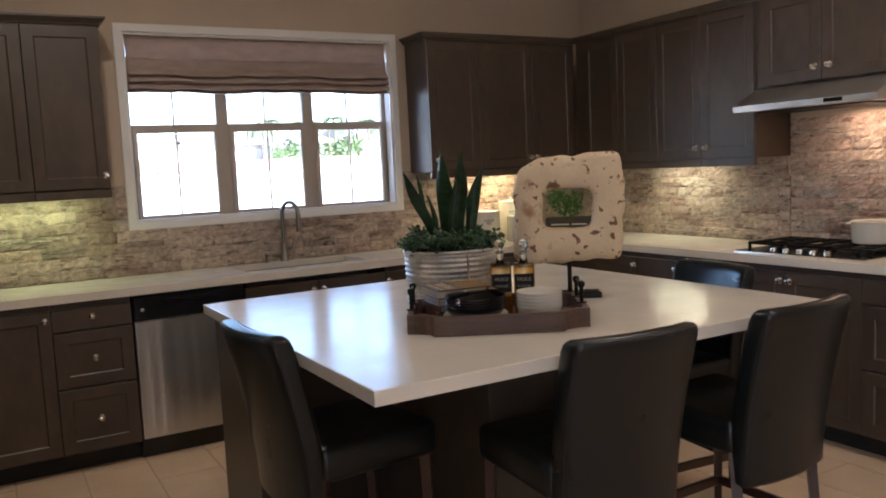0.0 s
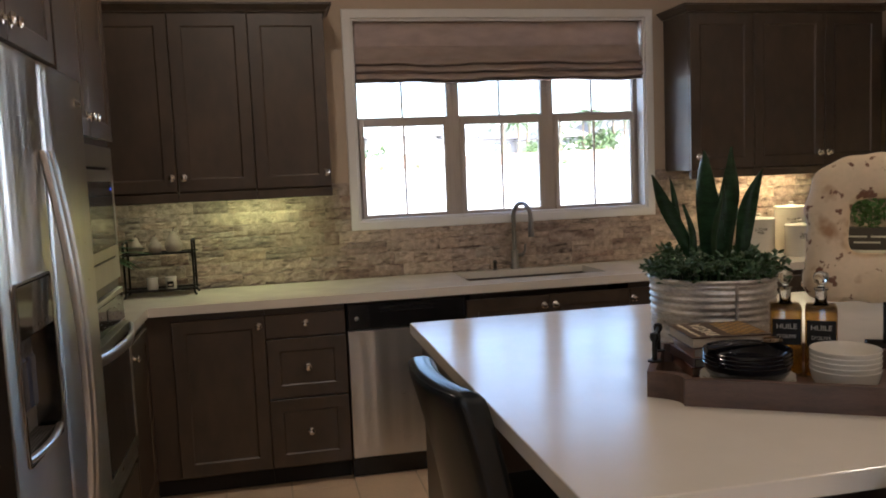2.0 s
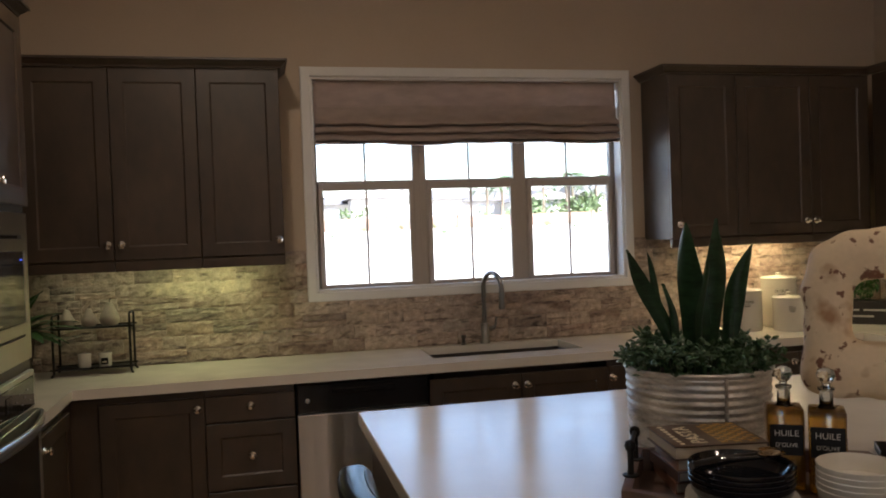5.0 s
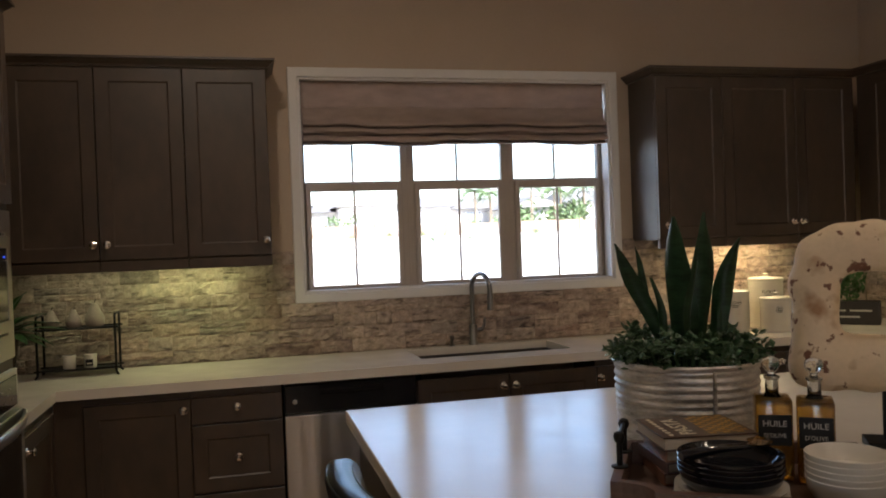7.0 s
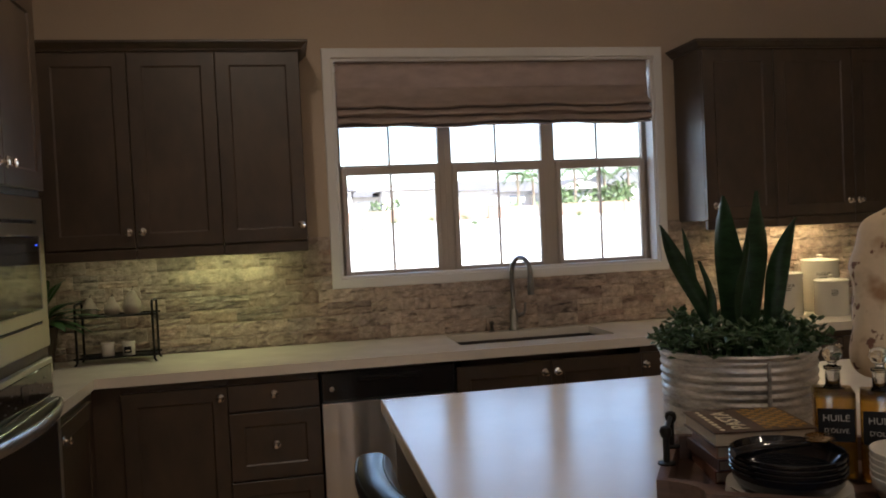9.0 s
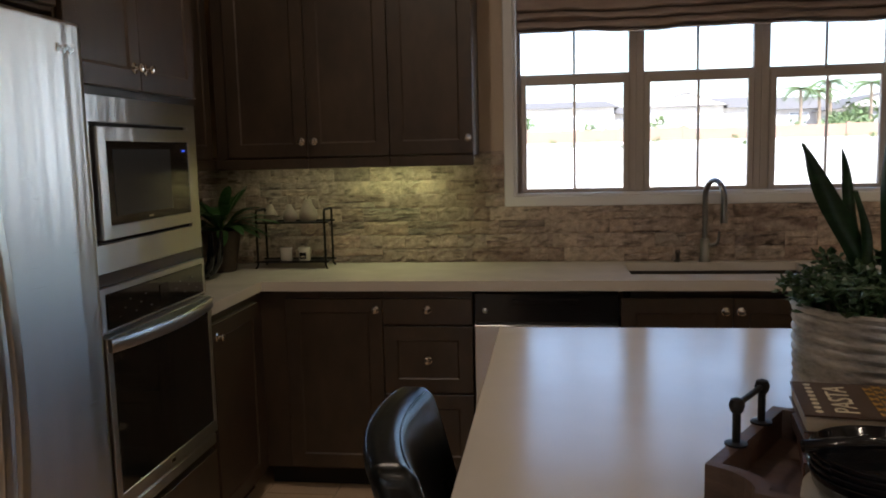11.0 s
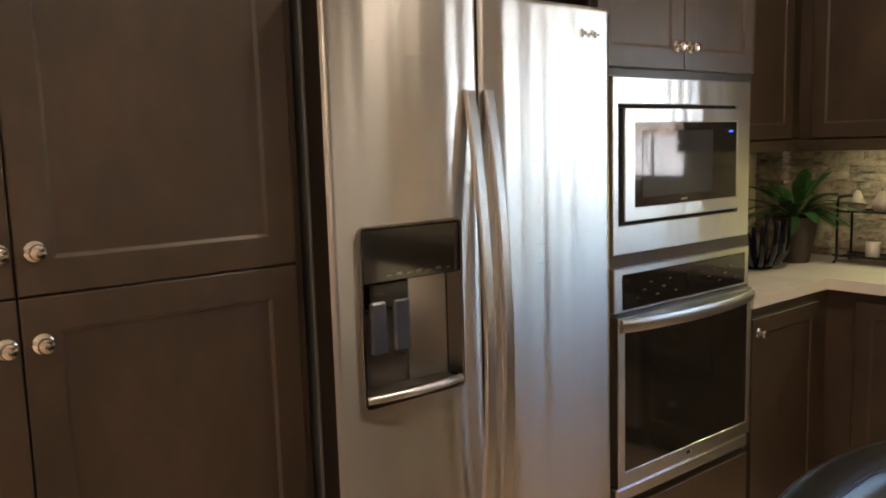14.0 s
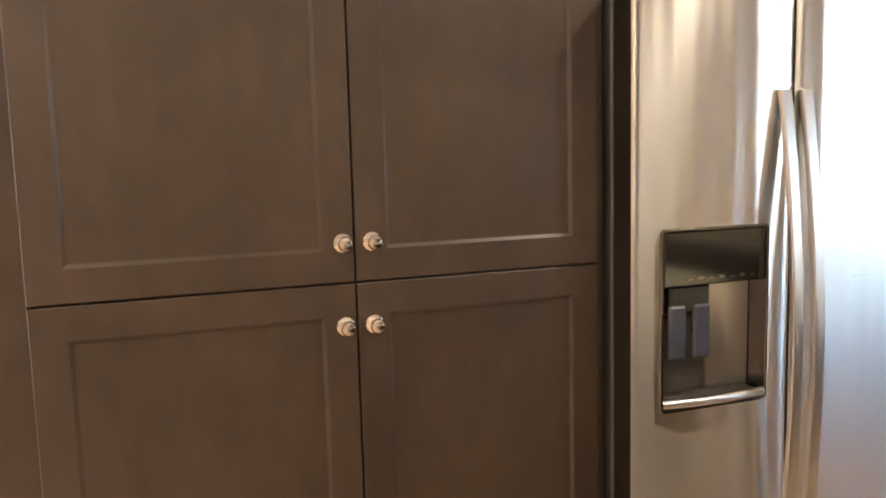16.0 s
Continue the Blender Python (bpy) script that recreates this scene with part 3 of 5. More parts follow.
part("base", lathe([(0.027, 0), (0.027, 0.008), (0.022, 0.014), (0.021, 0.1), (0.0185, 0.106)], 20), M_FAUCET, fau, "", True)
arc = [(0, 0, 0.1), (0, 0, 0.2), (0, 0, 0.29)]
R = 0.075
arc += [(0.35 * (R - R * math.cos(a)), -(R - R * math.cos(a)), 0.30 + R * math.sin(a)) for a in [math.pi * k / 12 for k in range(13)]]
part("spout", tube(arc, 0.0125, 14), M_FAUCET, fau, "", True)
ex, ey = 0.35 * 2 * R, -2 * R
part("spray_head", tube([(ex, ey, 0.305), (ex, ey, 0.25), (ex, ey, 0.22), (ex, ey, 0.19)], [0.0135, 0.0155, 0.0165, 0.0175], 14), M_FAUCET, fau, "", True)
part("lever", tube([(0.018, 0, 0.075), (0.05, -0.004, 0.08), (0.06, -0.006, 0.10), (0.063, -0.008, 0.14)], [0.011, 0.011, 0.007, 0.006], 10), M_FAUCET, fau, "", True)
soap = thing("soap_dispenser", pose(4.175, 8.825, COUNTER), "small brushed nickel soap dispenser beside the faucet", "soap dispenser")
part("body", lathe([(0.016, 0), (0.016, 0.006), (0.010, 0.01), (0.009, 0.035), (0.012, 0.04), (0.012, 0.05), (0.006, 0.055)], 16), M_FAUCET, soap, "", True)
part("nozzle", tube([(0, 0, 0.048), (0, -0.02, 0.052), (0, -0.045, 0.046)], 0.005, 8), M_FAUCET, soap, "", True)

# ---- dishwasher ----
dw = thing("dishwasher", north(3.275, 8.318), "stainless dishwasher with a black control panel", "dishwasher", "appliances")
box_uv(part("door_panel", boxes((0.004, -0.012, 0.115, 0.593, 0.02, 0.748), bevel=0.004), steel("dishwasher_steel", 0.68, 0.28, 0.6, 0.5), dw, "brushed stainless door panel"))
cp = part("control_panel", boxes((0.004, -0.016, 0.755, 0.593, 0.02, 0.884), bevel=0.006), M_BLACK, dw, "glossy black control panel")
part("pocket_handle", boxes((0.16, -0.022, 0.835, 0.44, -0.012, 0.858), bevel=0.004), M_BLACK, cp)
part("latch", lathe([(0.011, 0), (0.011, 0.003), (0.007, 0.005)], 16, Matrix.Translation((0.05, -0.016, 0.81)) @ Matrix.Rotation(radians(90), 4, "X")), M_STEEL2, cp, "", True)
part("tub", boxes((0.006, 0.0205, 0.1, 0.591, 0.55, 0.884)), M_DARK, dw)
part("toe_panel", boxes((0.004, 0.05, 0.0, 0.593, 0.07, 0.1)), M_BLACK, dw)

# ---- refrigerator: rounded doors, curved bar handles, dispenser ----
fr = thing("refrigerator", west(6.112, 2.36), "stainless side-by-side refrigerator with ice dispenser", "refrigerator", "appliances")
FW, FT, SPL = 0.858, 1.803, 0.404


def fridge_door(x0, x1, holes=None):
    """Gently bowed door, front towards -y; holes: a rectangle left open for the dispenser."""
    bm = bmesh.new()
    xs = [x0 + (x1 - x0) * k / 40 for k in range(41)]
    zs = [0.06, 0.064, 0.07, 0.5, 1.5, FT - 0.012, FT - 0.005, FT]
    if holes:
        hx0, hx1, hz0, hz1 = holes
        xs = sorted([x for x in xs if abs(x - hx0) > 0.006 and abs(x - hx1) > 0.006] + [hx0, hx1])
        zs = sorted(zs + [hz0, hz1])

    def bow(x):
        u = 2 * (x - x0) / (x1 - x0) - 1
        return -0.080 + 0.004 * u * u + 0.003 * (max(0, abs(u) - 0.97) / 0.03) ** 2
    g = {(i, k): bm.verts.new((x, bow(x) + (0.004 if k in (0, len(zs) - 1) else 0), z)) for i, x in enumerate(xs) for k, z in enumerate(zs)}
    bk = {(i, k): bm.verts.new((x, -0.012, z)) for i, x in enumerate(xs) for k, z in enumerate(zs)}
    for i in range(len(xs) - 1):
        for k in range(len(zs) - 1):
            inside = holes and hx0 - 1e-6 <= xs[i] and xs[i + 1] <= hx1 + 1e-6 and hz0 - 1e-6 <= zs[k] and zs[k + 1] <= hz1 + 1e-6
            if inside:
                continue
            bm.faces.new((g[i, k], g[i + 1, k], g[i + 1, k + 1], g[i, k + 1]))
            bm.faces.new((bk[i, k], bk[i, k + 1], bk[i + 1, k + 1], bk[i + 1, k]))
    K, I = len(zs) - 1, len(xs) - 1
    for i in range(I):
        bm.faces.new((g[i, 0], bk[i, 0], bk[i + 1, 0], g[i + 1, 0]))
        bm.faces.new((g[i, K], g[i + 1, K], bk[i + 1, K], bk[i, K]))
    for k in range(K):
        bm.faces.new((g[0, k], g[0, k + 1], bk[0, k + 1], bk[0, k]))
        bm.faces.new((g[I, k], bk[I, k], bk[I, k + 1], g[I, k + 1]))
    return bm


def flat_bar(pts, hw, hd):
    """Upright flat bar with rounded edges: hw half its width along x, hd half its depth."""
    bm = bmesh.new()
    e = 0.004
    sec = [(-hw + e, -hd), (hw - e, -hd), (hw - e * 0.3, -hd + e * 0.3), (hw, -hd + e), (hw, hd - e), (hw - e, hd), (-hw + e, hd), (-hw, hd - e), (-hw, -hd + e), (-hw + e * 0.3, -hd + e * 0.3)]
    rings = [[bm.verts.new((x + a, y + b, z)) for a, b in sec] for x, y, z in pts]
    n = len(sec)
    for a, b in zip(rings, rings[1:]):
        for i in range(n):
            bm.faces.new((a[i], a[(i + 1) % n], b[(i + 1) % n], b[i]))
    bm.faces.new(list(reversed(rings[0])))
    bm.faces.new(rings[-1])
    return bm


HOLE = (0.072, 0.335, 0.932, 1.308)
d1 = box_uv(part("freezer_door", fridge_door(0.004, SPL - 0.003, HOLE), M_STEEL, fr, "bowed stainless freezer door", True))
d2 = box_uv(part("fridge_door", fridge_door(SPL + 0.003, FW - 0.004), M_STEEL, fr, "bowed stainless refrigerator door", True))
M_EDGE = mat("door_edge_shadow_brown", (0.02, 0.015, 0.011), 0.4)
for d in (d1, d2):
    # painted door edges, browned dark: shadowed gap and reflected wood put into the colour
    d.data.materials.append(M_EDGE)
    for p in d.data.polygons:
        if abs(p.normal.x) > 0.9 or p.normal.y > 0.9:
            p.material_index = 1
part("body", boxes((0.0, -0.008, 0.02, FW, 0.6, 1.79), bevel=0.004), mat("fridge_side", (0.10, 0.10, 0.10), 0.5, 0.3), fr, "dark grey cabinet body")
# black strip puts the shadow into the slit between the doors
part("gasket", boxes((SPL - 0.0028, -0.066, 0.07, SPL + 0.0028, -0.009, FT - 0.01)), M_BLACK, fr, "black strip standing for the shadow between the doors")
part("grille", boxes((0.01, -0.04, 0.005, FW - 0.01, -0.009, 0.052), bevel=0.004), M_BLACK, fr)
for door, cx, sgn in ((d1, SPL - 0.026, -1), (d2, SPL + 0.015, 1)):
    pts = []
    for k in range(49):
        u = k / 48
        b = math.sin(math.pi * u)
        pts.append((cx + sgn * 0.0075, -0.083 - 0.052 * b ** 0.9, 0.42 + u * 1.17))
    h = part("handle", flat_bar(pts, 0.0145, 0.008), M_HANDLE, door, "bowed steel bar handle")
    box_uv(h)
hx0, hx1, hz0, hz1 = HOLE
def round_rim(x0, x1, z0, z1, r, wid, y0, y1):
    """Thin frame with rounded corners, front at y0, back at y1."""
    bm = bmesh.new()

    def loop(ins, y):
        q = max(r - ins, 0.001)
        vs = []
        for cx_, cz_, a0 in ((x1 - r, z0 + r, -90), (x1 - r, z1 - r, 0), (x0 + r, z1 - r, 90), (x0 + r, z0 + r, 180)):
            for k in range(7):
                a_ = radians(a0 + 15 * k)
                vs.append(bm.verts.new((cx_ + q * math.cos(a_), y, cz_ + q * math.sin(a_))))
        return vs
    loops = [loop(0, y1), loop(0, y0 + 0.001), loop(0.001, y0), loop(wid - 0.001, y0), loop(wid, y0 + 0.001), loop(wid, y1)]
    for p_, q_ in zip(loops, loops[1:] + loops[:1]):
        for k in range(28):
            bm.faces.new((p_[k], p_[(k + 1) % 28], q_[(k + 1) % 28], q_[k]))
    return bm


M_RIM = mat("dark_chrome", (0.20, 0.19, 0.18), 0.2, 1, 10, 0.05, 0.0, rvar=0.04)
part("dispenser_frame", round_rim(hx0 - 0.004, hx1 + 0.004, hz0 - 0.004, hz1 + 0.004, 0.013, 0.006, -0.0845, -0.02), M_RIM, d1, "thin dark chrome dispenser surround")
lip = [(hx0 + 0.004 + (hx1 - hx0 - 0.008) * k / 12, -0.078 - 0.012 * math.sin(math.pi * k / 12), hz0 + 0.014) for k in range(13)]
part("dispenser_lip", tube(lip, 0.009, 10), M_HANDLE, d1, "satin steel lip", True)
part("drip_grille", boxes(*[(hx0 + 0.02, -0.072 + 0.008 * k, hz0 + 0.018, hx1 - 0.02, -0.068 + 0.008 * k, hz0 + 0.021) for k in range(6)]), M_GREY, d1)
part("dispenser_panel", boxes((hx0 + 0.004, -0.084, 1.192, hx1 - 0.004, -0.05, hz1 - 0.003), bevel=0.003), M_BGLASS, d1, "glossy black control panel")
part("dispenser_recess", boxes((hx0 + 0.15, -0.03, hz0 + 0.012, hx1 - 0.004, -0.014, 1.192)), M_STEEL2, d1, "satin grey back")
part("dispenser_keys", boxes(*[(hx0 + 0.06 + k * 0.026, -0.0848, 1.204, hx0 + 0.074 + k * 0.026, -0.0835, 1.2065 + 0.004 * (k % 2)) for k in range(7)]), M_RIM, d1, "small printed key marks")
part("paddle_well", boxes((hx0 + 0.004, -0.022, hz0 + 0.012, hx0 + 0.15, -0.014, 1.192)), M_GREY, d1, "dark well behind the paddles")
part("dispenser_chute", boxes((hx0 + 0.03, -0.07, 1.13, hx0 + 0.13, -0.03, 1.192), bevel=0.006), M_BLACK, d1)
M_PADDLE = mat("smoky_plastic", (0.06, 0.068, 0.10), 0.2, 0, 6, 0.2, 0.0)
for px in (hx0 + 0.025, hx0 + 0.085):
    part("paddle", boxes((px, -0.075, 1.035, px + 0.042, -0.062, 1.15), (px + 0.01, -0.066, 1.12, px + 0.032, -0.024, 1.15), bevel=0.005), M_PADDLE, d1, "smoky plastic paddle")
part("drip_tray", boxes((hx0 + 0.01, -0.082, hz0 + 0.012, hx1 - 0.01, -0.026, hz0 + 0.018)), M_IRON, d1)
# maker's mark, as plain strokes
part("badge", boxes(*[(SPL + 0.335 + k * 0.012, -0.083, 1.725 + (k % 2) * 0.006, SPL + 0.343 + k * 0.012, -0.072, 1.745 - (k % 3) * 0.004) for k in range(6)]), M_CHROME, d2, "small chrome badge")

# ---- microwave and wall oven in the tower ----
def west_rect(a, b):
    return a - 6.985, b - 6.985


mw = thing("microwave", west(6.985, 2.35), "built-in stainless microwave with trim kit", "microwave", "appliances")
a, b = west_rect(7.062, 7.747)
m0, m1 = west_rect(7.098, 7.668)
Z0, Z1 = 1.150, 1.644
i0, i1, iz0, iz1 = m0 - 0.012, m1 + 0.012, 1.232, 1.57
box_uv(part("trim_kit", rim(a, b, Z0, Z1, i0, i1, iz0, iz1, -0.016, 0), M_STEEL2, mw, "brushed steel trim frame"))
# near-black sheet draws the shadow in the slit round the door
part("gap", boxes((i0, -0.004, iz0, i1, 0, iz1)), M_DARK, mw)
q = 0.012
box_uv(part("door_frame", rim(i0 + q, i1 - q, iz0 + q, iz1 - q, i0 + 0.055, i1 - 0.028, iz0 + 0.05, iz1 - 0.052, -0.03, -0.006), M_STEEL2, mw, "brushed steel door frame"))
part("door_glass", boxes((i0 + 0.055, -0.027, iz0 + 0.05, i1 - 0.028, -0.008, iz1 - 0.052)), M_BGLASS, mw, "black glass door and keypad")
part("viewing_window", boxes((i0 + 0.09, -0.0285, iz0 + 0.075, i1 - 0.16, -0.0265, iz1 - 0.075)), mat("oven_mesh", (0.05, 0.055, 0.06), 0.04, 0, 300, 0.1, 0, rvar=0.01), mw)
disp_mat = mat("blue_display", (0.01, 0.03, 0.2), 0.3)
disp_mat.node_tree.nodes["Principled BSDF"].inputs["Emission Color"].default_value = (0.05, 0.12, 1, 1)
disp_mat.node_tree.nodes["Principled BSDF"].inputs["Emission Strength"].default_value = 0.2
part("display", boxes((i1 - 0.072, -0.0285, iz1 - 0.084, i1 - 0.052, -0.0268, iz1 - 0.078)), disp_mat, mw)
part("badge", boxes((m0 + 0.26, -0.0285, iz0 + 0.058, m0 + 0.29, -0.0268, iz0 + 0.064)), M_CHROME, mw)

ov = thing("wall_oven", west(6.985, 2.35), "built-in stainless wall oven with a bowed handle", "oven", "appliances")
O0, O1 = 0.425, 1.112
box_uv(part("control_frame", boxes((a, -0.02, 0.985, b, 0, O1), bevel=0.003), M_STEEL2, ov, "brushed steel control fascia"))
part("control_glass", boxes((a + 0.035, -0.024, 0.992, b - 0.028, -0.0195, 1.094), bevel=0.002), M_BGLASS, ov, "black glass control panel")
part("display", boxes((0.415, -0.0258, 1.02, 0.475, -0.0238, 1.07)), M_BLACK, ov)
part("key_marks", boxes(*[(0.17 + k * 0.03 + (0.14 if k > 6 else 0), -0.0262, 1.018 + 0.02 * (k % 3), 0.182 + k * 0.03 + (0.14 if k > 6 else 0), -0.0236, 1.021 + 0.02 * (k % 3)) for k in range(13)]), M_GREY, ov, "faint printed key marks")
od = part("door", rim(a, b, 0.475, 0.975, a + 0.030, b - 0.022, 0.518, 0.938, -0.034, 0), M_STEEL2, ov, "brushed steel oven door")
box_uv(od)
part("door_glass", boxes((a + 0.030, -0.031, 0.518, b - 0.022, -0.004, 0.938)), M_BGLASS, od, "black oven window")
hp = [(a + 0.006 + (b - a - 0.012) * k / 24, -0.040 - 0.042 * math.sin(math.pi * k / 24) ** 0.85, 0.953) for k in range(25)]
bm = bmesh.new()
sec = [(-0.004, -0.019), (-0.007, -0.015), (-0.007, 0.015), (-0.004, 0.019), (0.003, 0.019), (0.006, 0.015), (0.006, -0.015), (0.003, -0.019)]
rings = [[bm.verts.new((x, y + p_, z + q_)) for p_, q_ in sec] for x, y, z in hp]
for r0, r1 in zip(rings, rings[1:]):
    for k in range(8):
        bm.faces.new((r0[k], r0[(k + 1) % 8], r1[(k + 1) % 8], r1[k]))
bm.faces.new(rings[0])
bm.faces.new(rings[-1][::-1])
box_uv(part("handle", bm, M_HANDLE, od, "bowed flat steel handle", True))
box_uv(part("vent_trim", boxes((a, -0.028, O0, b, 0, 0.468), bevel=0.006), M_STEEL2, ov))
part("badge", boxes((0.40, -0.036, 0.493, 0.425, -0.0335, 0.505)), M_CHROME, od)

# ---- range hood and cooktop ----
hood = thing("range_hood", east(6.99, XE - 0.004), "slim stainless under-cabinet range hood", "range hood", "appliances")
bm = bmesh.new()
hw = 0.835
pr = [(0, 1.70), (-0.50, 1.70), (-0.505, 1.732), (-0.31, 1.828), (0, 1.828)]
va = [bm.verts.new((0.003, y, z)) for y, z in pr]
vb = [bm.verts.new((hw, y, z)) for y, z in pr]
for i in range(5):
    bm.faces.new((va[i], va[(i + 1) % 5], vb[(i + 1) % 5], vb[i]))
bm.faces.new(va)
bm.faces.new(list(reversed(vb)))
box_uv(part("canopy", bm, M_HANDLE, hood))
part("switch_panel", boxes((0.56, -0.508, 1.708, 0.66, -0.498, 1.728), bevel=0.002), M_BLACK, hood)
part("filter", boxes((0.08, -0.42, 1.693, hw - 0.08, -0.08, 1.6995)), M_IRON, hood)
ct = thing("cooktop", east(6.95, 6.26), "black gas cooktop with cast iron grates", "cooktop", "appliances")
part("glass_top", boxes((0, 0, COUNTER, 0.76, 0.48, COUNTER + 0.008), bevel=0.003), M_BLACK, ct)
part("rim", boxes((-0.004, -0.004, COUNTER, 0.764, 0.0, COUNTER + 0.006), (-0.004, 0.48, COUNTER, 0.764, 0.484, COUNTER + 0.006), (-0.004, 0, COUNTER, 0, 0.48, COUNTER + 0.006), (0.76, 0, COUNTER, 0.764, 0.48, COUNTER + 0.006)), M_CHROME, ct)
for gx in (0.02, 0.27, 0.52):
    bars = [(gx, 0.09, COUNTER + 0.035, gx + 0.22, 0.102, COUNTER + 0.047), (gx, 0.448, COUNTER + 0.035, gx + 0.22, 0.46, COUNTER + 0.047), (gx, 0.09, COUNTER + 0.035, gx + 0.012, 0.46, COUNTER + 0.047), (gx + 0.208, 0.09, COUNTER + 0.035, gx + 0.22, 0.46, COUNTER + 0.047), (gx + 0.104, 0.09, COUNTER + 0.035, gx + 0.116, 0.46, COUNTER + 0.046), (gx, 0.18, COUNTER + 0.035, gx + 0.22, 0.19, COUNTER + 0.046), (gx, 0.36, COUNTER + 0.035, gx + 0.22, 0.37, COUNTER + 0.046)]
    for fx in (gx, gx + 0.208):
        for fy in (0.09, 0.448):
            bars.append((fx, fy, COUNTER + 0.008, fx + 0.012, fy + 0.012, COUNTER + 0.036))
    g = part("grate", boxes(*bars), M_IRON, ct, "cast iron grate")
for bx_, by_, br in ((0.13, 0.19, 0.04), (0.13, 0.37, 0.03), (0.38, 0.28, 0.05), (0.63, 0.19, 0.03), (0.63, 0.37, 0.04)):
    part("burner", lathe([(br, COUNTER + 0.008), (br, COUNTER + 0.02), (br * 0.8, COUNTER + 0.024), (br * 0.8, COUNTER + 0.03), (br * 0.3, COUNTER + 0.031)], 18, Matrix.Translation((bx_, by_, 0))), M_IRON, ct, "", True)
for k in range(5):
    part("control_knob", lathe([(0.02, COUNTER + 0.008), (0.019, COUNTER + 0.028), (0.016, COUNTER + 0.032)], 16, Matrix.Translation((0.22 + 0.08 * k, 0.045, 0))), M_CHROME, ct, "steel control knob", True)

# ---- lights under the cabinets, and unseen fill lights added in the ceiling ----
def under_light(m, w, power, color):
    l = thing("under_cabinet_light", m, "slim white light bar under a wall cabinet", "light", "under-cabinet lights")
    part("housing", boxes((-w / 2, -0.03, -0.012, w / 2, 0.03, 0), bevel=0.003), M_WHITE, l)
    area_lamp("under_cabinet_lamp", m @ Matrix.Translation((0, 0, -0.014)), power, w * 0.9, 0.04, color)


area_lamp("hood_lamp", pose(6.66, 6.45, 1.688), 0.4, 0.12, 0.3, (1.0, 0.62, 0.36))
under_light(pose(2.9, 8.73, UPPER0 + 0.045), 0.45, 0.23, (0.94, 1.0, 0.42))
# extra dim bar, added unseen to stretch the glow towards the west corner
under_light(pose(2.42, 8.71, UPPER0 + 0.045), 0.45, 0.07, (1.0, 0.98, 0.55))
under_light(pose(5.85, 8.73, UPPER0 + 0.045), 0.6, 0.7, (1.0, 0.78, 0.38))
under_light(pose(6.66, 7.75, UPPER0 + 0.045, 0, 0, 90), 0.5, 0.4, (1.0, 0.88, 0.5))


# unseen cans added overhead to give warm fill
def fill_can_light(x, y, power):
    l = thing("recessed_light", pose(x, y, ZC), "round white recessed ceiling light, added unseen for warm fill", "light", "ceiling lights")
    part("ring", lathe([(0.085, -0.0005), (0.085, -0.006), (0.06, -0.008), (0.06, -0.002)], 24), M_WHITE, l, "", True)
    d = bpy.data.lights.new("ceiling_fill_lamp", "AREA")
    d.shape, d.size, d.energy, d.color = "DISK", 0.11, power, (1, 0.80, 0.58)
    ob = new("ceiling_fill_lamp", d)
    ob.matrix_world = pose(x, y, ZC - 0.012)


# the last, stronger one is added to brighten the aisle floor
for x, y, power in ((3.4, 4.2, 1.4), (5.3, 4.2, 1.4), (3.4, 2.2, 1.4), (5.3, 2.2, 1.4), (5.6, 6.4, 1.4), (3.0, 7.2, 2.2)):
    fill_can_light(x, y, power)


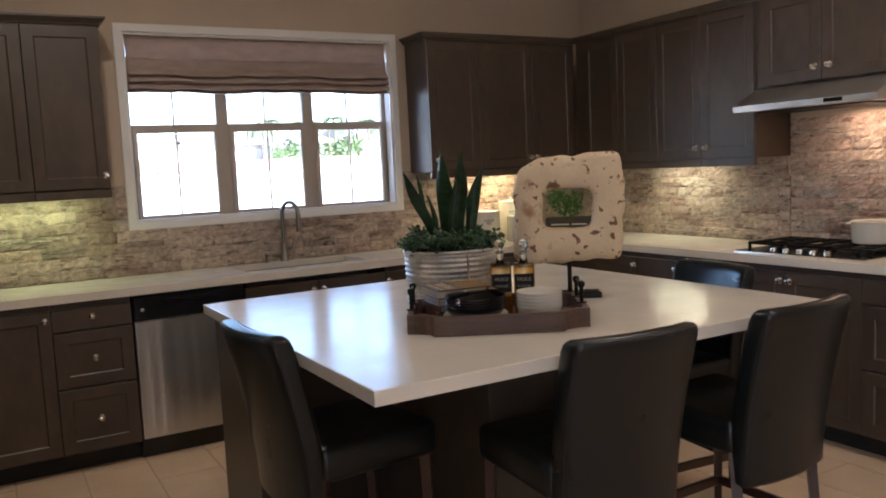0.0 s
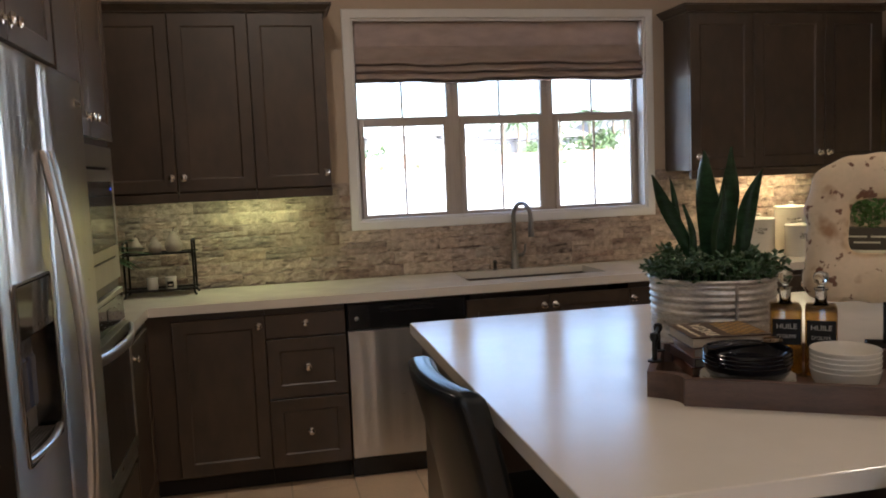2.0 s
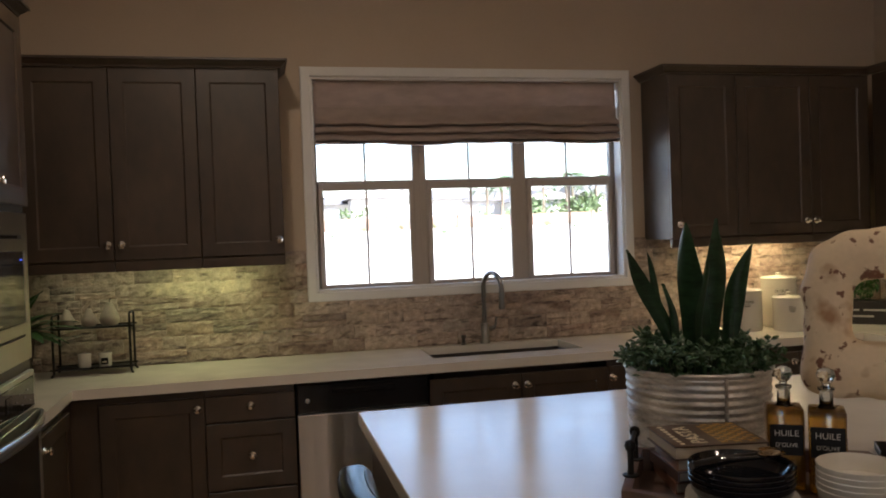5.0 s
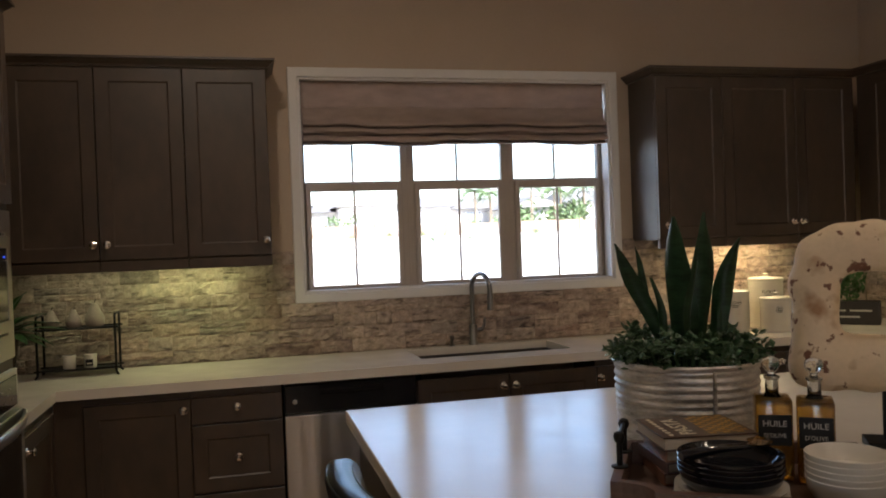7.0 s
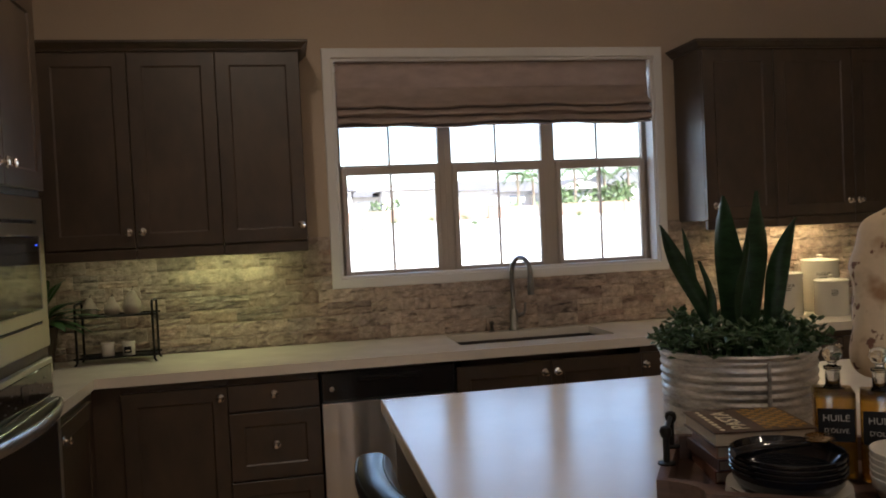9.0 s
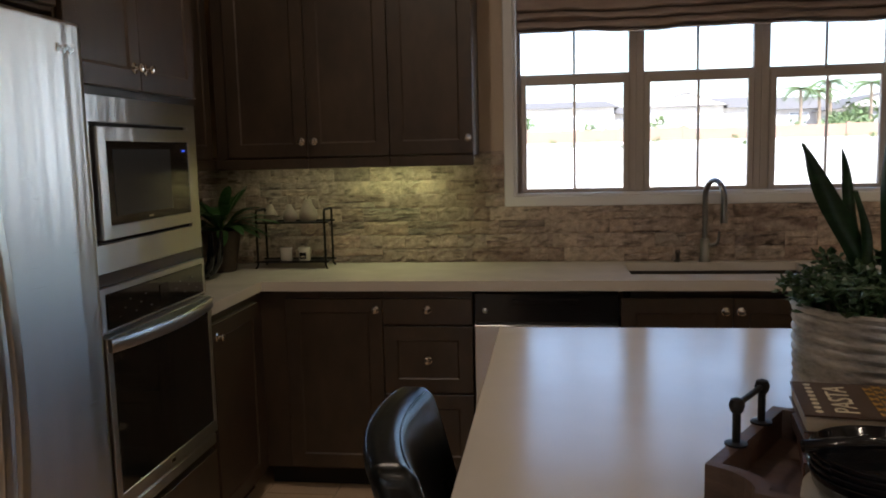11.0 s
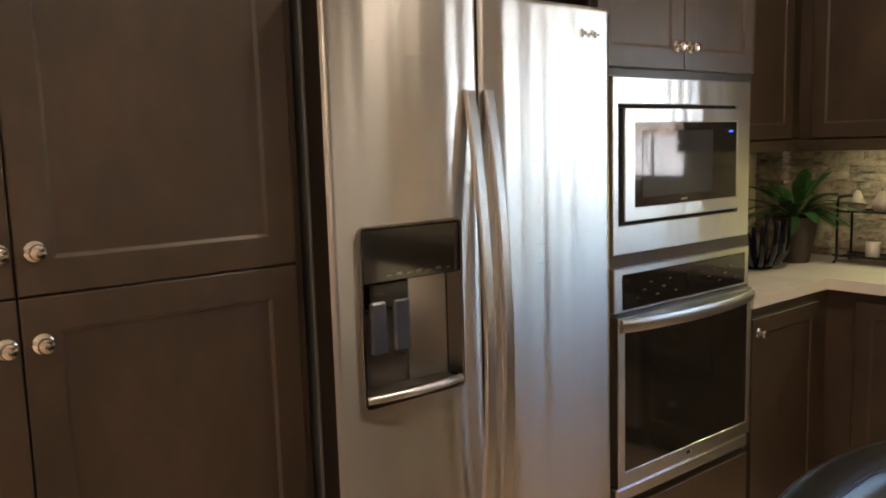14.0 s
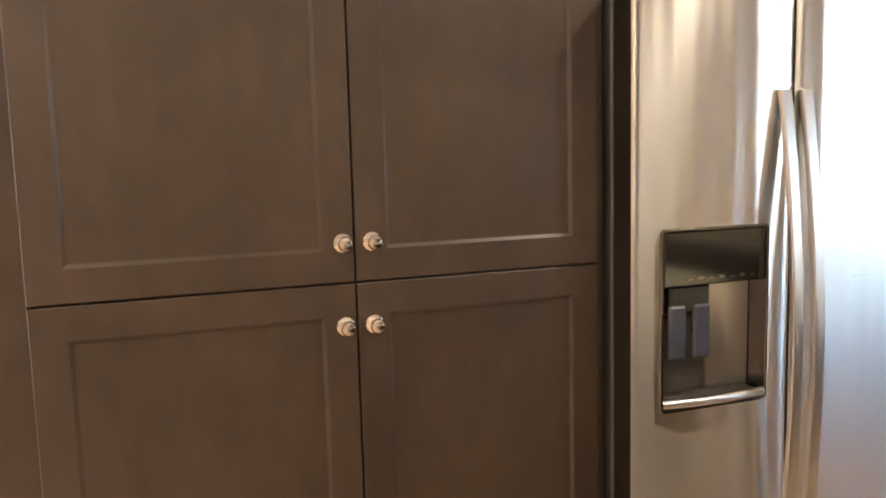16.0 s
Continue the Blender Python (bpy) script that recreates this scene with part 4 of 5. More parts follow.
# ---- chairs round the island ----
def make_chair():
    c = thing("counter_chair", Matrix.Identity(4), "black leather high-back counter chair with wooden legs", "chair", "chairs round the island")
    # back: a padded slab wrapped towards the sitter, leaning back, rounded along top and sides
    W, T, Z0, Z1, RT = 0.44, 0.076, 0.42, 1.008, 0.03

    def at(x, y, z):
        v = (z - Z0) / (Z1 - Z0)
        return (x * (0.95 + 0.05 * v), y - 0.105 * max(0, v) ** 1.7 + 0.036 * (2 * x / W) ** 2 - 0.03, z)

    def section(ins, z):
        hx_, hy_, r = W / 2 - ins, T / 2 - ins, max(0.024 - ins, 0.004)
        pts = [(-hx_ + r + (2 * hx_ - 2 * r) * k / 10, -hy_) for k in range(11)]
        pts += [(hx_ - r + r * math.sin(radians(a_)), -hy_ + r - r * math.cos(radians(a_))) for a_ in (22, 45, 68, 90)]
        pts += [(hx_, hy_ - r)] + [(hx_ - r + r * math.cos(radians(a_)), hy_ - r + r * math.sin(radians(a_))) for a_ in (22, 45, 68)]
        pts += [(hx_ - r - (2 * hx_ - 2 * r) * k / 10, hy_) for k in range(11)]
        pts += [(-hx_ + r - r * math.sin(radians(a_)), hy_ - r + r * math.cos(radians(a_))) for a_ in (22, 45, 68, 90)]
        pts += [(-hx_, -hy_ + r)] + [(-hx_ + r - r * math.cos(radians(a_)), -hy_ + r - r * math.sin(radians(a_))) for a_ in (22, 45, 68)]
        return [bm.verts.new(at(x, y, z)) for x, y in pts]

    bm = bmesh.new()
    rings = [section(0.012, Z0), section(0, Z0 + 0.012)] + [section(0, Z0 + 0.012 + (Z1 - RT - Z0 - 0.012) * k / 14) for k in range(1, 15)]
    rings += [section(RT * (1 - math.cos(radians(a_))), Z1 - RT + RT * math.sin(radians(a_))) for a_ in (18, 36, 54, 72, 88)]
    n_ = len(rings[0])
    for r0, r1 in zip(rings, rings[1:]):
        for k in range(n_):
            bm.faces.new((r0[k], r0[(k + 1) % n_], r1[(k + 1) % n_], r1[k]))
    bm.faces.new(rings[0][::-1])
    bm.faces.new(rings[-1])
    back = part("backrest", bm, M_LEATHER, c, "padded black leather back", True)
    # stitched seam cords round the front and rear edges
    for sy in (-1, 1):
        y_ = sy * (T / 2 - 0.009)
        line = [(-W / 2 + 0.007, y_, Z0 + 0.05 + 0.05 * k) for k in range(11)] + [(-W / 2 + 0.016, y_, Z1 - 0.018)]
        line += [(-W / 2 + 0.03 + (W - 0.06) * k / 12, y_, Z1 - 0.009) for k in range(13)]
        line += [(W / 2 - 0.016, y_, Z1 - 0.018)] + [(W / 2 - 0.007, y_, Z0 + 0.55 - 0.05 * k) for k in range(11)]
        part("seam_cord", tube([at(*p) for p in line], 0.003, 6), M_LEATHER, back, "", True)
    bm = bmesh.new()
    box(bm, -0.225, 0.005, 0.52, 0.225, 0.44, 0.64, 0.028, 3)
    part("seat", bm, M_LEATHER, c, "padded black leather seat", True)
    for sx in (-1, 1):
        for fy, splay in ((0.40, 0.015), (0.02, -0.05)):
            part("leg", tube([(sx * 0.195, fy, 0.53), (sx * 0.197, fy + splay * 0.5, 0.25), (sx * 0.2, fy + splay, 0.0)], [0.024, 0.02, 0.016], 4), M_LEG, c, "reddish brown wooden leg")
    part("stretcher", boxes((-0.19, 0.395, 0.2, 0.19, 0.415, 0.235), bevel=0.003), M_LEG, c)
    part("stretcher", boxes((-0.19, -0.005, 0.2, 0.19, 0.012, 0.235), bevel=0.003), M_LEG, c)
    for sx in (-1, 1):
        part("stretcher", boxes((sx * 0.198 - 0.009, 0.0, 0.2, sx * 0.198 + 0.009, 0.4, 0.235), bevel=0.003), M_LEG, c)
    return c


chair = make_chair()
chair.matrix_world = pose(3.445, 6.37, 0, 0, 0, -85)
copy_thing(chair, pose(4.175, 5.62, 0, 0, 0, -4))
copy_thing(chair, pose(4.85, 5.585, 0, 0, 0, 2))
copy_thing(chair, pose(5.30, 6.34, 0, 0, 0, 84))

# ---- outdoors ----
M_YARD = mat("pale_dry_ground", (0.56, 0.52, 0.46), 0.95, 0, 0.2, 0.15, 0.3, 4)
M_STUCCO = mat("stucco", (0.50, 0.48, 0.45), 0.9, 0, 1, 0.08, 0.2, 30)
M_ROOF = mat("roof_tile", (0.12, 0.114, 0.11), 0.9, 0, 2, 0.2, 0.4, 30)
M_FENCE = mat("clay_fence", (0.24, 0.155, 0.115), 0.9, 0, 1, 0.15, 0.3, 20)
M_LEAF = mat("garden_leaf", (0.10, 0.15, 0.055), 0.6, 0, 6, 0.3, 0.2)
M_PANE = mat("far_window_pane", (0.22, 0.23, 0.24), 0.2)
M_TRUNK = mat("palm_trunk", (0.22, 0.17, 0.12), 0.9, 0, 6, 0.3, 0.4)


def ground_z(y):
    return -0.25 if y < 20 else -0.25 + (min(y, 90) - 20) / 70 * 3.0


bm = bmesh.new()
rows = []
for y in [-600, -60, 0, 9.2, 20, 30, 45, 70, 90, 150, 700]:
    rows.append([bm.verts.new((x, y, ground_z(y))) for x in (-700, -150, -40, 0, 20, 60, 150, 700)])
for a, b in zip(rows, rows[1:]):
    for i in range(7):
        bm.faces.new((a[i], a[i + 1], b[i + 1], b[i]))
structure("ground", bm, M_YARD, "pale dry sloping backyard ground", "ground")


def gable_house(x, y, w, d, h, roof, ridge="x", openings=()):
    z = ground_z(y) - 0.3
    H = thing("house", pose(x, y, z), "single-storey stucco house with a tiled roof", "house", "far houses")
    part("wall", boxes((-w / 2, 0, 0, w / 2, d, h)), M_STUCCO, H)
    bm = bmesh.new()
    o = 0.6
    X0, X1, Y0, Y1 = -w / 2 - o, w / 2 + o, -o, d + o
    if ridge == "x":
        pts = [(X0, Y0, h), (X1, Y0, h), (X1, Y1, h), (X0, Y1, h), (X0 + w * 0.12, d / 2, h + roof), (X1 - w * 0.12, d / 2, h + roof)]
        fc = [(0, 1, 5, 4), (2, 3, 4, 5), (0, 4, 3), (1, 2, 5), (3, 2, 1, 0)]
    else:
        pts = [(X0, Y0, h), (X1, Y0, h), (X1, Y1, h), (X0, Y1, h), (0, Y0, h + roof), (0, Y1, h + roof)]
        fc = [(0, 4, 5, 3), (1, 2, 5, 4), (0, 1, 4), (2, 3, 5), (3, 2, 1, 0)]
    vs = [bm.verts.new(p) for p in pts]
    for f in fc:
        bm.faces.new([vs[i] for i in f])
    part("roof", bm, M_ROOF, H)
    if ridge == "y":
        g = bmesh.new()
        vs = [g.verts.new(p) for p in ((-w / 2 - 0.2, -o - 0.03, h + 0.12), (w / 2 + 0.2, -o - 0.03, h + 0.12), (0, -o - 0.03, h + roof - 0.3))]
        g.faces.new(vs)
        part("gable", g, M_STUCCO, H)
    for ox, oz, ow, oh in openings:
        wd = part("window", boxes((ox - ow / 2 - 0.08, -0.06, oz - 0.08, ox + ow / 2 + 0.08, -0.005, oz + oh + 0.08)), M_WHITE, H)
        part("pane", boxes((ox - ow / 2, -0.075, oz, ox + ow / 2, -0.062, oz + oh)), M_PANE, wd)


WINS = ((-3.2, 1.0, 1.4, 1.2), (0.2, 1.0, 1.8, 1.2), (3.2, 0.9, 1.3, 1.3))
gable_house(5, 90, 10, 9, 3.1, 0.9, "x", WINS)
gable_house(11.5, 93, 5, 8, 2.5, 0.9, "x", ((0, 1, 1.5, 1),))
gable_house(17, 90, 7.5, 9, 2.9, 1.5, "y", ((-1.6, 0.9, 1.3, 1.2), (1.6, 0.9, 1.3, 1.2)))
gable_house(22.6, 91, 6, 9, 2.7, 1.3, "x", ((0, 1, 1.4, 1.1),))
gable_house(29.5, 96, 8, 9, 2.6, 1.5, "x", WINS[:2])
gable_house(34.5, 88, 6, 9, 2.3, 1.4, "y", ((0, 0.9, 1.5, 1.2),))
gable_house(-6, 92, 9, 9, 2.7, 1.2, "x", WINS)
gable_house(44, 90, 10, 9, 2.8, 1.6, "x", WINS)
fence = thing("garden_wall", pose(20, 70, ground_z(70) - 0.1), "low reddish-brown garden wall across the slope", "garden wall")
for k in range(14):
    part("panel", boxes((-42 + k * 6, 0, 0, -42.3 + (k + 1) * 6, 0.25, 1.0 + 0.05 * (k % 3))), M_FENCE, fence)
    part("post", boxes((-42.3 + k * 6, -0.06, 0, -42 + k * 6, 0.3, 1.2)), M_FENCE, fence)


def leaf_cloud(n, rx, ry, rz, size, seed, droop=0.0):
    """Many small leaf blades scattered through an uneven crown."""
    rd = random.Random(seed)
    vs, fs = [], []
    lobes = [(rd.uniform(-0.55, 0.55), rd.uniform(-0.55, 0.55), rd.uniform(-0.3, 0.6), rd.uniform(0.35, 0.6)) for _ in range(7)]
    for _ in range(n):
        lx, ly, lz, lr = rd.choice(lobes)
        v = Vector((rd.gauss(0, 1), rd.gauss(0, 1), rd.gauss(0, 1))).normalized() * lr * rd.uniform(0.6, 1.0)
        p = Vector(((lx + v.x) * rx, (ly + v.y) * ry, (lz + v.z) * rz))
        q = Euler((rd.uniform(-1.2, 1.2), rd.uniform(-1.2, 1.2), rd.uniform(0, 6.3))).to_matrix()
        s_ = size * rd.uniform(0.6, 1.3)
        k = len(vs)
        for c in ((-1, 0, 0), (0, -0.45, 0.06), (1, 0, -0.1), (0, 0.45, 0.06)):
            vs.append(p + q @ (Vector(c) * s_))
        fs += [(k, k + 1, k + 2, k + 3)]
    return vs, fs


def raw_part(name, vs, fs, material, parent, label=""):
    me = bpy.data.meshes.new(name)
    me.from_pydata([tuple(v) for v in vs], [], fs)
    me.materials.append(material)
    ob = new(name, me)
    ob.parent = parent
    if label:
        ob["label"] = label
    return ob


def palm(x, y, h, seed):
    rd = random.Random(seed)
    T = thing("palm_tree", pose(x, y, ground_z(y) - 0.1), "slender palm tree with drooping green fronds", "tree", "palm trees")
    part("trunk", tube([(0, 0, 0), (0.08, 0, h * 0.5), (0.02, 0, h)], [0.2, 0.14, 0.12], 8), M_TRUNK, T)
    vs, fs = [], []
    for f in range(30):
        a = f * 2.4 + rd.uniform(-0.2, 0.2)
        L = rd.uniform(1.2, 2.3)
        rise = rd.uniform(0.1, 1.1)
        for k in range(14):
            u = k / 14
            px = Vector((math.cos(a) * L * u, math.sin(a) * L * u, h + rise * u - 1.5 * u * u))
            side = Vector((-math.sin(a), math.cos(a), 0))
            for sg in (-1, 1):
                b = len(vs)
                tip = px + side * sg * 0.42 * (1 - 0.6 * u) + Vector((math.cos(a), math.sin(a), 0)) * 0.2 + Vector((0, 0, -0.22))
                vs += [px, px + Vector((math.cos(a), math.sin(a), 0)) * 0.09, tip]
                fs.append((b, b + 1, b + 2))
    raw_part("crown", vs, fs, M_LEAF, T)


for i, (x, h) in enumerate(((25.2, 4.0), (27.2, 3.8), (28.6, 4.6), (31.0, 4.3), (34.0, 4.0), (35.3, 4.8), (36.6, 4.2), (38.5, 4.5), (41.0, 4.0), (43.5, 4.6))):
    palm(x, 80 + (i % 3) * 1.5, h, i)


def bush(x, y, s, seed, far=True):
    B = thing("bush", pose(x, y, ground_z(y)), "small green garden bush on pale ground", "bush", "garden bushes")
    vs, fs = leaf_cloud(140, s, s, s * 0.8, s * 0.16, seed)
    raw_part("leaves", [v + Vector((0, 0, s * 0.5)) for v in vs], fs, M_LEAF, B)
    part("stem", tube([(0, 0, -0.1), (0, 0, s * 0.5)], [s * 0.08, s * 0.03], 6), M_TRUNK, B)


rb = random.Random(5)
for k in range(16):
    bush(-4 + k * 2.7 + rb.uniform(-0.8, 0.8), 71.5 + rb.uniform(0, 6), rb.uniform(0.7, 1.7), 20 + k)
for k in range(12):
    bush(29 + rb.uniform(0, 18), 76 + rb.uniform(0, 8), rb.uniform(1.4, 2.6), 90 + k)
for k in range(22):
    bush(2 + rb.uniform(0, 34), 56 + rb.uniform(0, 13), rb.uniform(0.2, 0.4), 60 + k)

# ---- on the island: planter ----
M_GALV = mat("galvanised_tin", (0.46, 0.435, 0.40), 0.42, 0.75, 11, 0.6, 0.2, 70, stretch=(1, 1, 3.2), rvar=0.16)
M_SOIL = mat("dark_soil", (0.03, 0.022, 0.016), 0.95, 0, 40, 0.4, 0.8)
M_SNAKE = mat("snake_leaf", (0.012, 0.032, 0.012), 0.42, 0, 16, 0.7, 0.1, 60, stretch=(1, 1, 3.5), spec=0.22)
M_JADE = mat("jade_leaf", (0.034, 0.072, 0.028), 0.4, 0, 12, 0.4, 0.1)
PC = Vector((4.257, 6.658, 0.935))
pl = thing("planter", Matrix.Translation(PC), "round corrugated galvanised tin planter on the island", "planter")
prof = [(0.188, 0)]
for k in range(64):
    u = k / 63
    prof.append((0.19 + 0.006 * u + 0.0024 * math.sin(u * math.pi * 2 * 10.5) + 0.0008 * math.sin(u * 57), 0.006 + u * 0.182))
prof += [(0.201, 0.192), (0.204, 0.197), (0.201, 0.202), (0.194, 0.200), (0.190, 0.19), (0.19, 0.165)]
prof = [(r * 0.945, z * 1.12) for r, z in prof]
part("tin", lathe(prof, 48), M_GALV, pl, "", True)
part("seam", boxes((-0.004, -0.006, 0.006, 0.004, 0.002, 0.214), bevel=0.001), M_GALV, pl).matrix_local = pose(-0.03, -0.182, 0, 0, 0, -10)
part("soil", lathe([(0.179, 0.17), (0.179, 0.186), (0.1, 0.193), (0.02, 0.196)], 32), M_SOIL, pl, "", True)
sn = thing("snake_plant", Matrix.Translation(PC + Vector((0, 0, 0.166))), "upright dark green snake plant in the planter", "plant")
RV = Vector((0.86, -0.51, 0))


def blade(parent, off, base, height, width, twist, curl, fwd=0.0):
    """Sword leaf from base offset along the view's right to tip offset, cupped and tapering."""
    bm = bmesh.new()
    fv = Vector((0.51, 0.86, 0))
    n, m_ = 16, 6
    front, rear = [], []
    for i in range(n + 1):
        u = i / n
        c = RV * (base + (off - base) * (u ** 1.25) + 0.006 * math.sin(u * 7 + off * 40)) + fv * (fwd * (1 - 0.3 * u) + curl * u * u) + Vector((0, 0, height * u))
        w = width * 1.02 * (0.55 + 0.9 * u - 0.45 * u * u) * (1 if u < 0.6 else max(0.01, math.cos((u - 0.6) / 0.4 * math.pi / 2)) ** 0.75)
        ang = twist + 0.25 * math.sin(u * 6 + base * 50) + 0.5 * u * (1 if off > 0 else -1)
        sd = RV * math.cos(ang) + fv * math.sin(ang)
        nr = Vector((-sd.y, sd.x, 0))
        fr_, re_ = [], []
        for k in range(m_ + 1):
            q = 2 * k / m_ - 1
            p = c + sd * (w / 2 * q) + nr * (0.012 * q * q * (1 - 0.5 * u))
            fr_.append(bm.verts.new(p))
            re_.append(bm.verts.new(p - nr * 0.003 * (1 - 0.7 * abs(q))))
        front.append(fr_)
        rear.append(re_)
    for i in range(n):
        for k in range(m_):
            bm.faces.new((front[i][k], front[i][k + 1], front[i + 1][k + 1], front[i + 1][k]))
            bm.faces.new((rear[i][k], rear[i + 1][k], rear[i + 1][k + 1], rear[i][k + 1]))
        bm.faces.new((front[i][0], front[i + 1][0], rear[i + 1][0], rear[i][0]))
        bm.faces.new((front[i][m_], rear[i][m_], rear[i + 1][m_], front[i + 1][m_]))
    return part("leaf", bm, M_SNAKE, parent, smooth=True)


for a in ((-0.172, -0.03, 0.365, 0.052, 0.3, -0.04, 0.0), (-0.13, -0.04, 0.355, 0.028, 0.9, 0.05, 0.04), (-0.02, 0.0, 0.432, 0.088, -0.1, 0.03, 0.01), (0.062, 0.035, 0.44, 0.07, 0.25, 0.02, 0.03), (0.145, 0.05, 0.37, 0.055, -0.4, 0.0, -0.01), (0.10, 0.07, 0.205, 0.02, 0.5, 0.0, -0.03), (-0.08, -0.045, 0.27, 0.03, -0.6, 0.03, -0.03), (0.03, 0.01, 0.33, 0.06, 1.2, -0.05, -0.04)):
    blade(sn, *a)
jade = thing("jade_plant", Matrix.Translation(PC + Vector((0, 0, 0.188))), "low bushy jade succulents filling the planter", "plant")
rd = random.Random(3)
vs, fs = [], []
stems = bmesh.new()
for c in range(76):
    a, r = c * 2.39996, 0.204 * math.sqrt((c + 6) / 82)
    if r < 0.07:
        continue
    cx, cy = r * math.cos(a), r * math.sin(a)
    cz = rd.uniform(0.034, 0.092) + (0.02 if r < 0.16 else -0.006)
    tube([(cx * 0.8, cy * 0.8, 0.0), (cx * 0.84, cy * 0.84, 0.04), (cx, cy, cz)], 0.003, 5, stems)
    for l in range(17):
        b, el = l * 2.4 + c, rd.uniform(-0.3, 1.2)
        d = Vector((math.cos(b) * math.cos(el), math.sin(b) * math.cos(el), math.sin(el)))
        sd = d.cross(Vector((0, 0, 1))).normalized()
        up = sd.cross(d)
        L, w = rd.uniform(0.019, 0.032), rd.uniform(0.007, 0.0105)
        p = Vector((cx, cy, cz)) + Vector((rd.uniform(-1, 1), rd.uniform(-1, 1), rd.uniform(-1.6, 0.6))) * 0.014
        k = len(vs)
        vs += [p, p + d * L * 0.6 + sd * w, p + d * L, p + d * L * 0.6 - sd * w, p + d * L * 0.55 + up * 0.005, p + d * L * 0.55 - up * 0.003]
        fs += [(k, k + 1, k + 4), (k + 1, k + 2, k + 4), (k + 2, k + 3, k + 4), (k + 3, k, k + 4), (k, k + 5, k + 1), (k + 1, k + 5, k + 2), (k + 2, k + 5, k + 3), (k + 3, k + 5, k)]
tagged(raw_part("leaves", vs, fs, M_JADE, jade), kind="stuff")
tagged(part("stem", stems, M_JADE, jade), kind="stuff")

# ---- carved travertine ring on a stand ----
def ring_stone_mat():
    m = mat("pitted_stone", (0.62, 0.50, 0.36), 0.6, 0, 7, 0.12, 0.4, 70)
    nt = m.node_tree
    nd, ln = nt.nodes, nt.links.new
    hs = next(n for n in nd if n.type == "HUE_SAT")
    tc = nd.new("ShaderNodeTexCoord")
    n1, n2 = nd.new("ShaderNodeTexNoise"), nd.new("ShaderNodeTexNoise")
    n1.inputs["Scale"].default_value, n1.inputs["Detail"].default_value = 9, 3
    n2.inputs["Scale"].default_value, n2.inputs["Detail"].default_value = 30, 5
    ln(tc.outputs["Object"], n1.inputs[0])
    ln(tc.outputs["Object"], n2.inputs[0])
    a = nd.new("ShaderNodeMapRange")
    a.inputs[1].default_value, a.inputs[2].default_value = 0.62, 0.72
    ln(n1.outputs[0], a.inputs[0])
    b = nd.new("ShaderNodeMapRange")
    b.inputs[1].default_value, b.inputs[2].default_value = 0.60, 0.63
    ln(n2.outputs[0], b.inputs[0])
    mx, my = nd.new("ShaderNodeMix"), nd.new("ShaderNodeMix")
    for q, colr in ((mx, (0.34, 0.19, 0.09, 1)), (my, (0.17, 0.075, 0.04, 1))):
        q.data_type = "RGBA"
        q.inputs[7].default_value = colr
    mx.inputs[6].default_value = (0.65, 0.51, 0.335, 1)
    ln(a.outputs[0], mx.inputs[0])
    ln(mx.outputs[2], my.inputs[6])
    ln(b.outputs[0], my.inputs[0])
    ln(my.outputs[2], hs.inputs["Color"])
    return m


sc = thing("stone_sculpture", pose(4.665, 6.414, 0.935, 0, 0, -33), "cream pitted travertine ring on a black stand", "sculpture")
bm = bmesh.new()
N = 120
ring = []
for i in range(N):
    a = 2 * math.pi * i / N
    c, s_ = math.cos(a), math.sin(a)

    def se(hw_, hh, p):
        return 1 / ((abs(c) / hw_) ** p + (abs(s_) / hh) ** p) ** (1 / p)
    ro = se(0.219, 0.215, 11 if s_ < 0 else 7) * (1 + 0.022 * math.sin(3 * a + 1.2) + 0.02 * math.sin(7 * a + 0.5) * (1 if s_ > -0.3 else 0.3) + 0.014 * math.sin(15 * a + 2))
    ro *= (1 - 0.13 * max(0, math.cos(a - 2.3)) ** 8) * (1 + 0.05 * max(0, math.cos(a - 0.75)) ** 20)
    ri = se(0.10, 0.08, 5) * (1 + 0.02 * math.sin(4 * a))
    wid = ro - ri
    prof = [(ri + 0.004, -0.032), (ri + 0.02, -0.044), (ri + wid * 0.5, -0.049), (ro - 0.025, -0.042), (ro - 0.004, -0.022), (ro, 0.0), (ro - 0.004, 0.022), (ro - 0.03, 0.04), (ri + wid * 0.5, 0.045), (ri + 0.02, 0.04), (ri, 0.02), (ri, -0.02)]
    ring.append([bm.verts.new((r * c, y, 0.36 + r * s_ * 1.0)) for r, y in prof])
for i in range(N):
    a, b = ring[i], ring[(i + 1) % N]
    for k in range(12):
        bm.faces.new((a[k], b[k], b[(k + 1) % 12], a[(k + 1) % 12]))
part("ring", bm, ring_stone_mat(), sc, "", True)
part("post", tube([(0.0, 0, 0.01), (0.0, 0, 0.155)], 0.009, 10), M_IRON, sc)
part("base_plate", boxes((-0.05, -0.05, 0, 0.12, 0.05, 0.022), bevel=0.002), M_IRON, sc)

# ---- wooden tray and what stands in it ----
M_TRAY = mat("worn_brown_wood", (0.095, 0.056, 0.04), 0.55, 0, 9, 0.45, 0.4, 70, stretch=(1, 6, 6))
TM = pose(4.166, 6.203, 0.935, 0, 0, -31)
tray = thing("serving_tray", TM, "dark wooden tray with scooped corners and iron handles", "tray")
TL, TD = 0.302, 0.225


